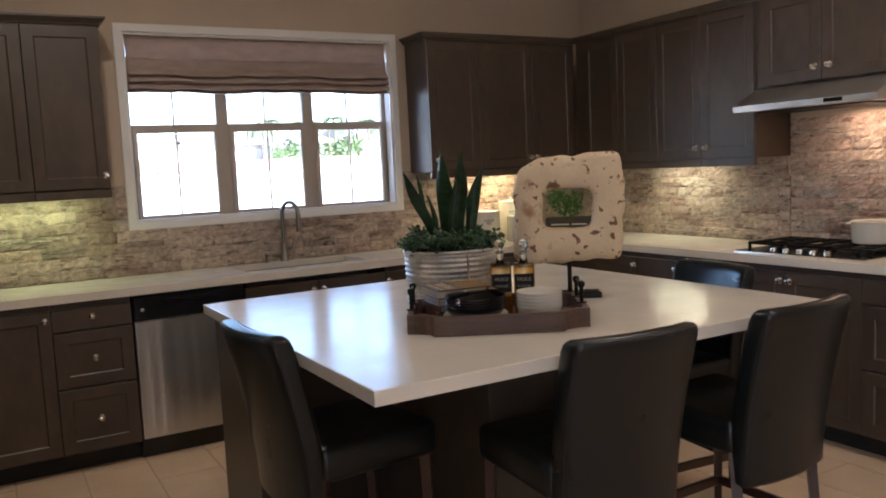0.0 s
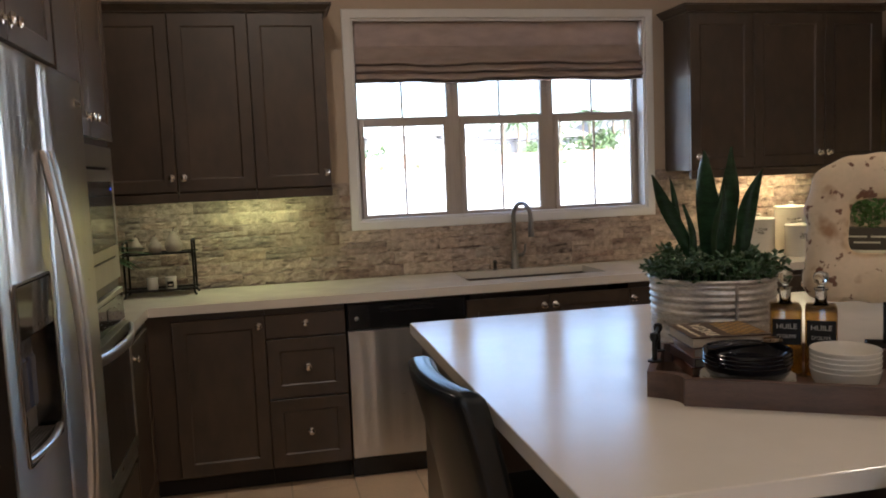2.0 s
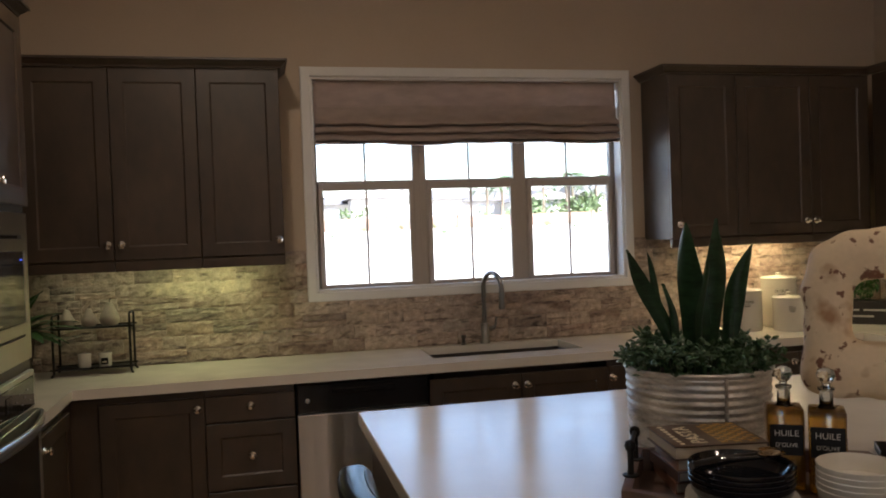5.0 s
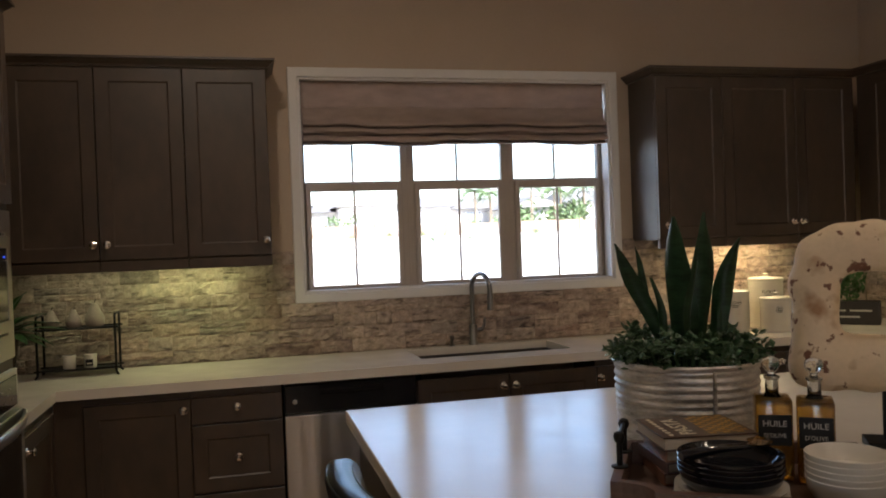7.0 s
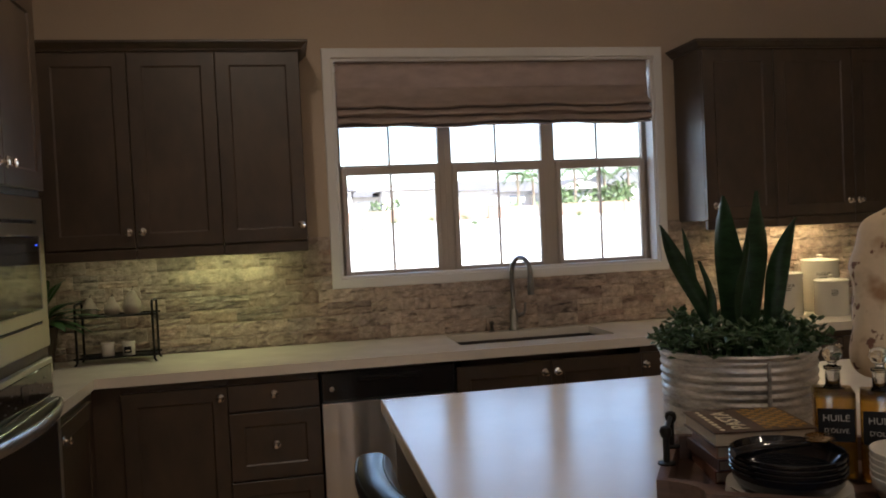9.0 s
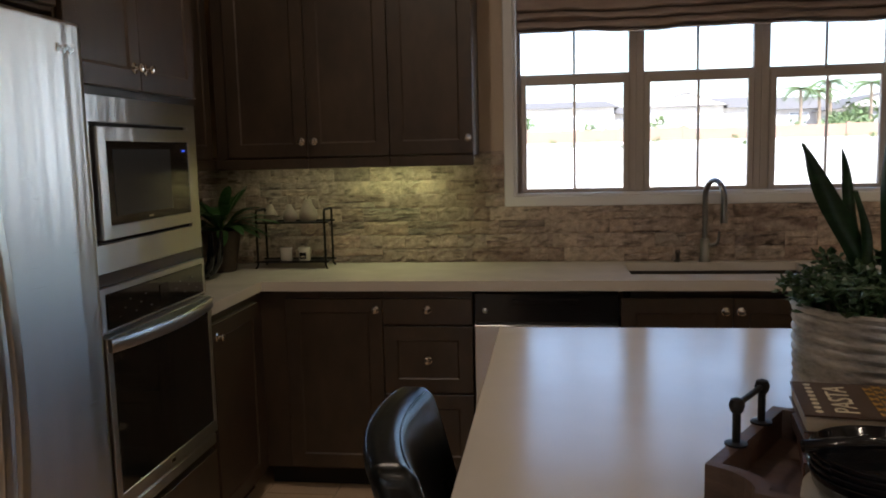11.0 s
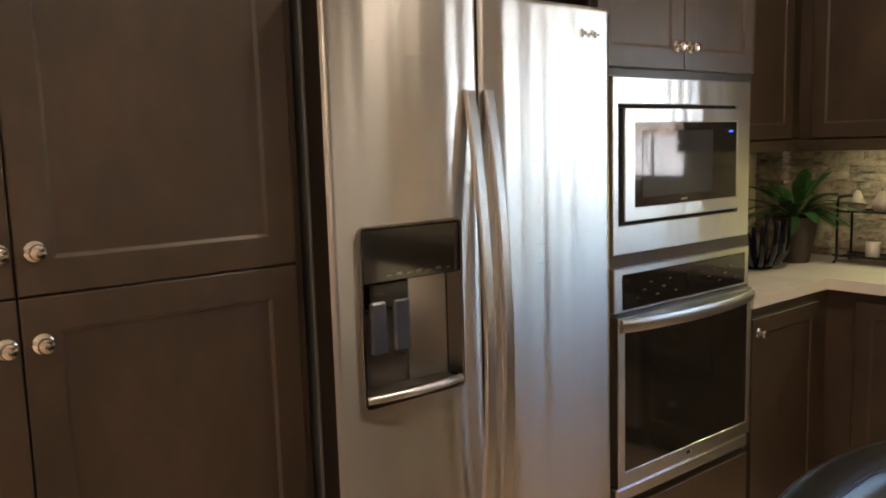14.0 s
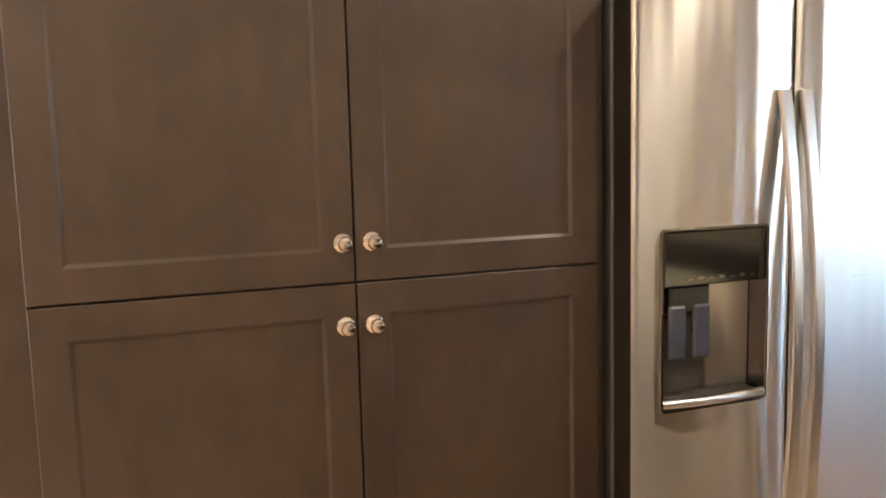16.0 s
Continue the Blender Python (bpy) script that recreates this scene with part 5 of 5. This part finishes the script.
def tray_outline(l, d, cu=0.09, cv=0.06):
    pts = []
    for sx, sy, order in ((1, 1, 1), (-1, 1, -1), (-1, -1, 1), (1, -1, -1)):
        scoop = [(sx * (l - cu * math.sin(k / 6 * math.pi / 2)), sy * (d - cv * math.cos(k / 6 * math.pi / 2))) for k in range(7)]
        pts += scoop[::order]
    return pts


bm = bmesh.new()
oo, ii = tray_outline(TL, TD), tray_outline(TL - 0.02, TD - 0.02, 0.085, 0.055)
n = len(oo)
lv = [[bm.verts.new((x, y, z)) for x, y in o] for o, z in ((oo, 0.0), (oo, 0.064), (ii, 0.064), (ii, 0.014))]
for a, b in zip(lv, lv[1:]):
    for i in range(n):
        bm.faces.new((a[i], a[(i + 1) % n], b[(i + 1) % n], b[i]))
bm.faces.new(list(reversed(lv[0])))
bm.faces.new(lv[3])
part("body", bm, M_TRAY, tray)
for sx in (-1, 1):
    h = part("handle", tube([(sx * (TL - 0.011), -0.062, 0.128), (sx * (TL - 0.011), 0.062, 0.128)], 0.005, 10), M_IRON, tray, "black iron pipe handle", True)
    for sy in (-1, 1):
        part("post", lathe([(0.018, 0.0642), (0.018, 0.067), (0.0065, 0.069), (0.0065, 0.115), (0.010, 0.119), (0.0125, 0.128), (0.010, 0.137), (0.003, 0.140)], 14, Matrix.Translation((sx * (TL - 0.011), sy * 0.062, 0))), M_IRON, h, "", True)


def letters(text, size, m, material, parent, depth=0.0004):
    cu = bpy.data.curves.new("text", "FONT")
    cu.body, cu.size, cu.extrude, cu.align_x, cu.align_y = text, size, depth, "CENTER", "CENTER"
    tmp = bpy.data.objects.new("text", cu)
    scene.collection.objects.link(tmp)
    dg = bpy.context.evaluated_depsgraph_get()
    me = bpy.data.meshes.new_from_object(tmp.evaluated_get(dg))
    bpy.data.objects.remove(tmp)
    me.materials.clear()
    me.materials.append(material)
    ob = new("lettering", me)
    ob.parent = parent
    ob.matrix_local = m
    return ob


M_PAPER = mat("book_paper", (0.42, 0.35, 0.26), 0.85, 0, 20, 0.1, 0.3, 300, stretch=(1, 1, 12))
M_CREAM = mat("cream_ink", (0.70, 0.62, 0.45), 0.6)
M_GOLD = mat("golden_cover", (0.45, 0.26, 0.05), 0.35, 0, 12, 0.3, 0)
books = []
zz = 0.949
for k, (th, w, d, dx, dy, rz, colr) in enumerate(((0.026, 0.2, 0.18, 0.004, 0.0, -13, (0.16, 0.07, 0.04)), (0.024, 0.195, 0.178, 0.0, 0.003, -8, (0.10, 0.06, 0.05)), (0.026, 0.195, 0.172, 0.005, -0.002, -12, (0.35, 0.18, 0.10)), (0.030, 0.208, 0.185, 0.0, 0.0, -9, (0.075, 0.045, 0.03)))):
    bk = thing("book", pose(4.098 + dx, 6.360 + dy, zz, 0, 0, rz), ("cookbook with a dark cover reading PASTA" if k == 3 else "hardback book in a stack on the tray"), "book", "stacked books")
    cov = mat("book_cover", colr, 0.32, 0, 12, 0.2, 0.05)
    w, d = w / 2, d / 2
    part("cover", boxes((-w, -d, 0, w, d, 0.003), (-w, -d, th - 0.0035, w, d, th - 0.0005), ((w - 0.003, -d, 0.003, w, d, th - 0.0035) if k == 3 else (-w, -d, 0.003, -w + 0.003, d, th - 0.0035))), cov, bk)
    part("page_block", boxes((-w + 0.004, -d + 0.004, 0.003, w - 0.004, d - 0.004, th - 0.0035)), M_PAPER, bk)
    if k == 3:
        letters("PASTA", 0.05, pose(-0.038, -0.002, th, 0, 0, 90), M_CREAM, bk)
        for g in range(8):
            part("cover_scallop", lathe([(0.006, th - 0.0006), (0.0055, th + 0.0002), (0.001, th + 0.0003)], 12, Matrix.Translation((-w + 0.024, -d + 0.02 + g * 0.021, 0))), M_CREAM, bk)
        for g in range(6):
            # rows of printed pasta bows
            bows = bmesh.new()
            for q in range(6):
                bx0, by0 = 0.006 + g * 0.0155, -d + 0.012 + q * 0.027 + 0.013 * (g % 2)
                lo_, hi_ = [], []
                for px, py in ((0, 0), (0.0065, 0.008), (0.0125, 0), (0.0125, 0.02), (0.0065, 0.012), (0, 0.02)):
                    lo_.append(bows.verts.new((bx0 + px, by0 + py, th - 0.0006)))
                    hi_.append(bows.verts.new((bx0 + px, by0 + py, th + 0.0002)))
                for e_ in range(6):
                    bows.faces.new((lo_[e_], lo_[(e_ + 1) % 6], hi_[(e_ + 1) % 6], hi_[e_]))
                bows.faces.new(hi_)
            part("cover_picture", bows, M_GOLD, bk, "golden pasta shapes printed on the cover")
    zz += th

M_CERAM = mat("white_ceramic", (0.62, 0.58, 0.50), 0.16, 0, 8, 0.04, 0.0, rvar=0.04)
M_BOWLB = mat("black_glazed_ceramic", (0.006, 0.007, 0.010), 0.10, 0, 8, 0.1, 0.0, rvar=0.03)


def plate(x, y, z, r, material, label, group):
    p = solid("plate", lathe([(r * 0.55, 0), (r * 0.6, 0.002), (r * 0.97, 0.015), (r, 0.0185), (r * 0.96, 0.018), (r * 0.62, 0.006), (0.002, 0.005)], 40), material, label, "plate", pose(x, y, z), group, smooth=True)
    return p


def bowl(x, y, z, r, h, material, label, group):
    pr = [(r * 0.55, 0), (r * 0.62, 0.002), (r * 0.83, h * 0.17), (r * 0.94, h * 0.5), (r * 0.965, h * 0.8), (r * 0.995, h * 0.95), (r, h), (r * 0.985, h + 0.0015), (r * 0.955, h * 0.95), (r * 0.91, h * 0.68), (r * 0.79, h * 0.34), (r * 0.4, 0.008), (0.002, 0.007)]
    return solid("bowl", lathe(pr, 40), material, label, "bowl", pose(x, y, z), group, smooth=True)


BX, BY = 4.056, 6.160
for k in range(3):
    plate(BX, BY, 0.949 + 0.009 * k, 0.111 - 0.001 * k, M_CERAM, "cream ceramic dinner plate in the tray", "stacked plates")
for k in range(4):
    bowl(BX, BY, 0.974 + k * 0.0098, 0.103, 0.043, M_BOWLB, "glossy black glazed bowl in a stack", "black bowls")
for k in range(5):
    bowl(4.268, 6.085, 0.949 + k * 0.0118, 0.079, 0.048, M_CERAM, "white ceramic bowl in a stack", "white bowls")
# serving spoons resting across the black bowls
M_SPOON = mat("silver_spoon", (0.65, 0.55, 0.42), 0.15, 1)
for k, (dx, rz) in enumerate(((0.02, 14), (-0.005, 4))):
    sp = thing("serving_spoon", pose(BX + dx, BY + 0.02 - 0.03 * k, 1.048 + 0.005 * k, 0, 0, rz), "polished serving spoon lying on the black bowls", "spoon", "serving spoons")
    part("grip", tube([(-0.115, 0, 0.004), (-0.06, 0, 0.007), (-0.02, 0, 0.006), (0.05, 0, 0.003)], [0.009, 0.010, 0.006, 0.004], 10), M_BOWLB, sp, "thick black handle", True)
    part("scoop", lathe([(0.002, -0.006), (0.012, -0.004), (0.02, 0.002), (0.0185, 0.002), (0.01, -0.003), (0.001, -0.004)], 16, Matrix.Translation((0.072, 0, 0.007)) @ Matrix.Diagonal((1.45, 1, 1, 1))), M_SPOON, sp, "", True)

M_BOTTLE = glass("bottle_glass", (0.93, 0.95, 0.9), 0.02)
M_OIL = mat("olive_oil", (0.86, 0.46, 0.05), 0.1, 0, 4, 0.05, 0.0, trans=0.8)
M_LABEL = mat("black_label", (0.008, 0.008, 0.009), 0.6, spec=0.2)
M_LTEXT = mat("label_text", (0.42, 0.40, 0.36), 0.6)
for x, y, rz in ((4.235, 6.268, -30), (4.298, 6.212, -36)):
    b = thing("oil_bottle", pose(x, y, 0.949, 0, 0, rz), "square glass olive oil bottle with black label", "bottle", "oil bottles")
    bm = bmesh.new()
    box(bm, -0.037, -0.037, 0, 0.037, 0.037, 0.178, 0.006, 2)
    part("flask", bm, M_BOTTLE, b, "", True)
    part("oil", boxes((-0.0345, -0.0345, 0.004, 0.0345, 0.0345, 0.168), bevel=0.004), M_OIL, b, "amber olive oil")
    part("neck", lathe([(0.02, 0.178), (0.014, 0.186), (0.0135, 0.215), (0.017, 0.217), (0.017, 0.222), (0.010, 0.223)], 18), M_BOTTLE, b, "", True)
    part("stopper", lathe([(0.009, 0.223), (0.008, 0.23), (0.015, 0.236), (0.0195, 0.247), (0.0165, 0.259), (0.006, 0.264)], 12), M_BOTTLE, b, "glass ball stopper", True)
    lb = part("label", boxes((-0.0335, -0.0382, 0.078, 0.0335, -0.0372, 0.144)), M_LABEL, b, "black label with pale lettering")
    letters("HUILE", 0.0185, pose(0, -0.0384, 0.125, 90, 0, 0), M_LTEXT, lb)
    letters("D'OLIVE", 0.0125, pose(0, -0.0384, 0.100, 90, 0, 0), M_LTEXT, lb)

# ---- on the window-wall counter ----
def canister(x, y, r, h, text, rz=0):
    c = thing("canister", pose(x, y, COUNTER, 0, 0, rz), "white enamel canister lettered %s with a lid" % text, "canister", "kitchen canisters")
    part("body", lathe([(r * 0.96, 0), (r, 0.006), (r, h - 0.012), (r * 0.98, h)], 32), M_CERAM, c, "", True)
    part("lid", lathe([(r * 1.03, h), (r * 1.03, h + 0.014), (r * 0.95, h + 0.02), (r * 0.3, h + 0.024), (r * 0.14, h + 0.028), (r * 0.2, h + 0.04), (r * 0.1, h + 0.045)], 32), M_CERAM, c, "", True)
    letters(text, r * 0.25, pose(0, -r - 0.0005, h * 0.78, 90, 0, 0), M_LABEL, c)
    for k, hw_ in enumerate((0.22, 0.16)):
        part("lettering_bar", boxes((-r * hw_, -r - 0.001, h * 0.70 - k * 0.009, r * hw_, -r * 0.96, h * 0.70 - k * 0.009 + 0.0035)), M_LABEL, c)


canister(5.735, 8.66, 0.088, 0.205, "SUGAR", -25)
canister(6.0, 8.735, 0.095, 0.26, "FLOUR", -25)
canister(5.925, 8.545, 0.082, 0.165, "TEA", -25)
# herb planter in the far corner
hb = thing("herb_box", pose(6.44, 8.62, COUNTER, 0, 0, -45), "dark wooden herb box with pale lettering", "planter")
part("box", boxes((-0.17, -0.06, 0, 0.17, 0.06, 0.13), bevel=0.004), mat("black_stained_box", (0.018, 0.013, 0.010), 0.6, 0, 12, 0.3, 0.3), hb)
for k, (a, b) in enumerate(((-0.13, 0.0), (0.02, 0.13))):
    part("lettering_bar", boxes((a, -0.062, 0.075, b, -0.0603, 0.085)), M_LTEXT, hb)
part("lettering_bar", boxes((-0.07, -0.063, 0.04, 0.07, -0.0603, 0.05)), M_LTEXT, hb)
hp_ = thing("herb_plant", pose(6.44, 8.62, COUNTER + 0.128, 0, 0, -45), "leafy green herbs growing in the box", "plant")
M_HERB = mat("herb_leaf", (0.06, 0.14, 0.03), 0.5, 0, 20, 0.4, 0.1)
vs, fs = leaf_cloud(420, 0.17, 0.07, 0.14, 0.02, 9)
tagged(raw_part("leaves", [v + Vector((0, 0, 0.09)) for v in vs], fs, M_HERB, hp_), kind="stuff")
part("stem", tube([(0, 0, -0.02), (0.01, 0, 0.12)], 0.004, 6), M_HERB, hp_)
# wire rack with pears and candles
rk = thing("wire_rack", pose(2.385, 8.735, COUNTER), "two-tier black iron counter rack", "rack")
for sx in (-0.165, 0.165):
    part("side_frame", tube([(sx * 1.06, -0.07, 0.0), (sx, -0.065, 0.015), (sx, -0.065, 0.265), (sx, -0.055, 0.276), (sx, 0.055, 0.276), (sx, 0.065, 0.265), (sx, 0.065, 0.015), (sx * 1.06, 0.07, 0.0)], 0.0055, 8), M_IRON, rk, "", True)
for z in (0.03, 0.215):
    part("shelf", boxes((-0.165, -0.062, z - 0.003, 0.165, 0.062, z), bevel=0.001), M_IRON, rk)
    part("rail", tube([(-0.18, -0.065, z + 0.002), (0.18, -0.065, z + 0.002)], 0.0045, 8), M_IRON, rk, "", True)
    part("rail", tube([(-0.18, 0.065, z + 0.002), (0.18, 0.065, z + 0.002)], 0.0045, 8), M_IRON, rk, "", True)
M_PEAR = mat("grey_stone_pear", (0.30, 0.25, 0.20), 0.6, 0, 25, 0.25, 0.3)
for dx, s_ in ((-0.115, 0.95), (-0.02, 0.95), (0.07, 1.22)):
    p = thing("decorative_pear", pose(2.385 + dx, 8.735, COUNTER + 0.215), "grey ceramic pear standing on the rack", "ornament", "decorative pears")
    part("pear", lathe([(0.014 * s_, 0), (0.03 * s_, 0.006 * s_), (0.037 * s_, 0.025 * s_), (0.034 * s_, 0.042 * s_), (0.022 * s_, 0.062 * s_), (0.016 * s_, 0.078 * s_), (0.011 * s_, 0.088 * s_), (0.003, 0.091 * s_)], 20), M_PEAR, p, "", True)
    part("stalk", tube([(0, 0, 0.088 * s_), (0.003, 0, 0.098 * s_), (0.008, 0, 0.106 * s_)], 0.0018, 6), M_IRON, p)
for dx, dark in ((-0.045, False), (0.045, True)):
    j = thing("candle_jar", pose(2.385 + dx, 8.73, COUNTER + 0.03), "small white lidded candle jar on the rack", "candle", "candle jars")
    part("jar", lathe([(0.026, 0), (0.028, 0.003), (0.028, 0.05), (0.026, 0.053)], 20), M_CERAM, j, "", True)
    part("lid", lathe([(0.03, 0.053), (0.03, 0.061), (0.028, 0.064), (0.004, 0.065)], 20), M_CERAM, j, "", True)
    if dark:
        part("label", boxes((-0.016, -0.0288, 0.012, 0.016, -0.0275, 0.042)), M_LABEL, j)
        part("label_text", boxes((-0.010, -0.0296, 0.02, 0.010, -0.0286, 0.026)), M_CREAM, j)
# leafy plant in a woven pot
pp = thing("potted_plant", pose(2.075, 8.60, COUNTER), "broad-leaved green plant in a dark woven pot", "plant")
pr = [(0.058, 0)] + [(0.06 + 0.03 * k / 15 + (0.002 if k % 2 else 0), 0.005 + k * 0.0125) for k in range(16)] + [(0.084, 0.195), (0.082, 0.18)]
part("pot", lathe(pr, 28), mat("woven_dark", (0.035, 0.020, 0.014), 0.6, 0, 60, 0.5, 0.6), pp, "dark woven pot", True)
part("soil", lathe([(0.081, 0.172), (0.08, 0.182), (0.01, 0.184)], 20), M_SOIL, pp)
M_PEACE = mat("broad_leaf", (0.03, 0.085, 0.02), 0.35, 0, 18, 0.35, 0.1)
rd = random.Random(11)
for k in range(56):
    a = k * 2.4
    L = rd.uniform(0.2, 0.38)
    el = rd.uniform(0.4, 1.25)
    # keep clear of the two walls and the tower
    for reach, room in ((-math.cos(a), 0.30), (math.sin(a), 0.24)):
        if reach > 0.05:
            L = min(L, room / (reach * math.cos(el)))
    bm = bmesh.new()
    d, sd = Vector((math.cos(a), math.sin(a), 0)), Vector((-math.sin(a), math.cos(a), 0))
    rows_ = []
    for i in range(9):
        u = i / 8
        hr = L * math.cos(el) * u
        z = 0.18 + L * math.sin(el) * u - 0.14 * u * u
        w = 0.0 if i == 8 else 0.003 + 0.023 * max(0, math.sin(math.pi * max(0, u - 0.25) / 0.75)) ** 0.8
        c = d * hr + Vector((0, 0, z))
        rows_.append([bm.verts.new(c - sd * w + Vector((0, 0, 0.004))), bm.verts.new(c), bm.verts.new(c + sd * w + Vector((0, 0, 0.004)))])
    for r0, r1 in zip(rows_, rows_[1:]):
        for q in range(2):
            bm.faces.new((r0[q], r0[q + 1], r1[q + 1], r1[q]))
    part("leaf", bm, M_PEACE, pp, smooth=True)
# bowl of curved black fingers
fb = thing("finger_bowl", pose(2.06, 8.335, COUNTER), "black sculptural bowl of upright curved fingers", "bowl")
part("foot", lathe([(0.05, 0), (0.06, 0.006), (0.045, 0.016), (0.01, 0.018)], 20), M_BOWLB, fb, "", True)
for k in range(14):
    a = k / 14 * 2 * math.pi
    d = Vector((math.cos(a), math.sin(a), 0))
    hgt = 0.185 + 0.03 * math.sin(k * 2.1)
    part("finger", tube([d * 0.03 + Vector((0, 0, 0.012)), d * 0.075 + Vector((0, 0, 0.03)), d * 0.105 + Vector((0, 0, 0.075)), d * 0.115 + Vector((0, 0, 0.13)), d * 0.118 + Vector((0, 0, hgt))], [0.012, 0.013, 0.012, 0.010, 0.007], 8), M_BOWLB, fb, "", True)

# pot on the cooktop
cp_ = thing("cooking_pot", pose(6.62, 6.36, COUNTER + 0.047), "cream enamel pot standing on the cooktop", "pot")
part("pot", lathe([(0.095, 0), (0.105, 0.006), (0.11, 0.03), (0.112, 0.11), (0.117, 0.113), (0.115, 0.117), (0.106, 0.112), (0.1, 0.02), (0.01, 0.012)], 36), M_CERAM, cp_, "", True)
for sg in (-1, 1):
    part("handle", tube([(-0.03, sg * 0.11, 0.095), (-0.025, sg * 0.14, 0.098), (0.025, sg * 0.14, 0.098), (0.03, sg * 0.11, 0.095)], 0.006, 8), M_CERAM, cp_, "", True)

# ---- split-face stone on the walls ----
rs = random.Random(21)


def stone_mesh(L, h, seed):
    """One split piece: rough front towards -y, flat back at y = 0."""
    rd_ = random.Random(seed)
    nx = max(4, int(L / 0.024))
    bm = bmesh.new()
    base = rd_.uniform(0.011, 0.016)
    hs_ = (0, 0.18, 0.5, 0.82, 1)
    F = [[bm.verts.new((L * i / nx, -(base + rd_.uniform(-0.004, 0.0046) - (0.0035 if k in (0, 4) else 0) - (0.003 if i in (0, nx) else 0)), h * hs_[k] + (rd_.uniform(-0.07, 0.07) * h if k in (1, 2, 3) else 0))) for k in range(5)] for i in range(nx + 1)]
    B = [[bm.verts.new((L * i / nx, 0, h * k)) for k in range(2)] for i in (0, nx)]
    for i in range(nx):
        for k in range(4):
            bm.faces.new((F[i][k], F[i + 1][k], F[i + 1][k + 1], F[i][k + 1]))
    bm.faces.new([B[0][0], B[0][1]] + [F[0][k] for k in (4, 3, 2, 1, 0)])
    bm.faces.new([B[1][1], B[1][0]] + [F[nx][k] for k in (0, 1, 2, 3, 4)])
    bm.faces.new([F[i][4] for i in range(nx + 1)] + [B[1][1], B[0][1]])
    bm.faces.new([F[i][0] for i in range(nx, -1, -1)] + [B[0][0], B[1][0]])
    me = bpy.data.meshes.new("stone")
    bmesh.ops.recalc_face_normals(bm, faces=bm.faces)
    bm.to_mesh(me)
    bm.free()
    me.materials.append(M_STONE)
    return me


STONES = {}
RH = 0.066


def stone_variant(L, half):
    key = (round(L, 2), rs.randrange(3), half)
    if key not in STONES:
        STONES[key] = stone_mesh(key[0] - 0.0015, (RH / 2 if half else RH) - 0.0012, len(STONES))
    return STONES[key], key[0]


def stone_wall(parent, length, place, rows_, blocked):
    """Courses of stone: place(s, z) gives the pose of a piece that starts s along the wall."""
    for r in range(rows_):
        z = COUNTER + 0.001 + r * RH
        s = 0.0
        while s < length - 0.03:
            L = round(rs.choice((0.08, 0.11, 0.14, 0.18, 0.22, 0.28)), 2)
            L = min(L, round(length - s, 2))
            cut = blocked(s, z)
            if cut > s:
                s = cut
                continue
            lim = blocked(-s, z)
            if lim and s + L > lim > s:
                L = round(lim - s, 2)
            if L < 0.03:
                s += max(L, 0.01)
                continue
            half = rs.random() < 0.33
            for k in range(2 if half else 1):
                me, L = stone_variant(L, half)
                ob = new("stone", me)
                ob.parent = parent
                ob.matrix_local = place(s, z + k * RH / 2)
            s += L


def north_blocked(s, z):
    """Past the window casing above its sill line; a negative s asks where the next stop lies."""
    a, b = WX0 - cw - 0.002 - XW, WX1 + cw + 0.002 - XW
    if z + RH < WZ0 - cw + 0.005:
        return 0
    if s < 0:
        return a if -s < a else 0
    return b if a - 0.012 <= s < b else 0


stone_wall(wall_north, XE - XW - 0.02, lambda s, z: pose(XW + s, YN - 0.0005, z), 8, north_blocked)
stone_wall(wall_east, 1.87, lambda s, z: pose(XE - 0.0005, YN - 0.02 - s, z, 0, 0, -90), 8, lambda s, z: 0)
stone_wall(wall_east, 1.6, lambda s, z: pose(XE - 0.0005, 6.99 - s, z, 0, 0, -90), 11, lambda s, z: 0)

# ---- floor tiles ----
bm = boxes((-0.1525, -0.3045, -0.008, 0.1525, 0.3045, 0.0), bevel=0.0015)
bmesh.ops.scale(bm, vec=(0.99, 0.995, 1), verts=bm.verts)
tile_mesh = link_mesh("tile", bm, M_TILE)
nxt = 0
for i in range(17):
    for j in range(15):
        x, y = XW + 0.155 + i * 0.31, YN - 0.3 - j * 0.613 - (0.3 if i % 2 else 0)
        if x > XE - 0.1 or y < YS + 0.3:
            continue
        ob = new("tile", tile_mesh)
        ob.parent = floor
        ob.matrix_local = pose(x, y, 0.0)
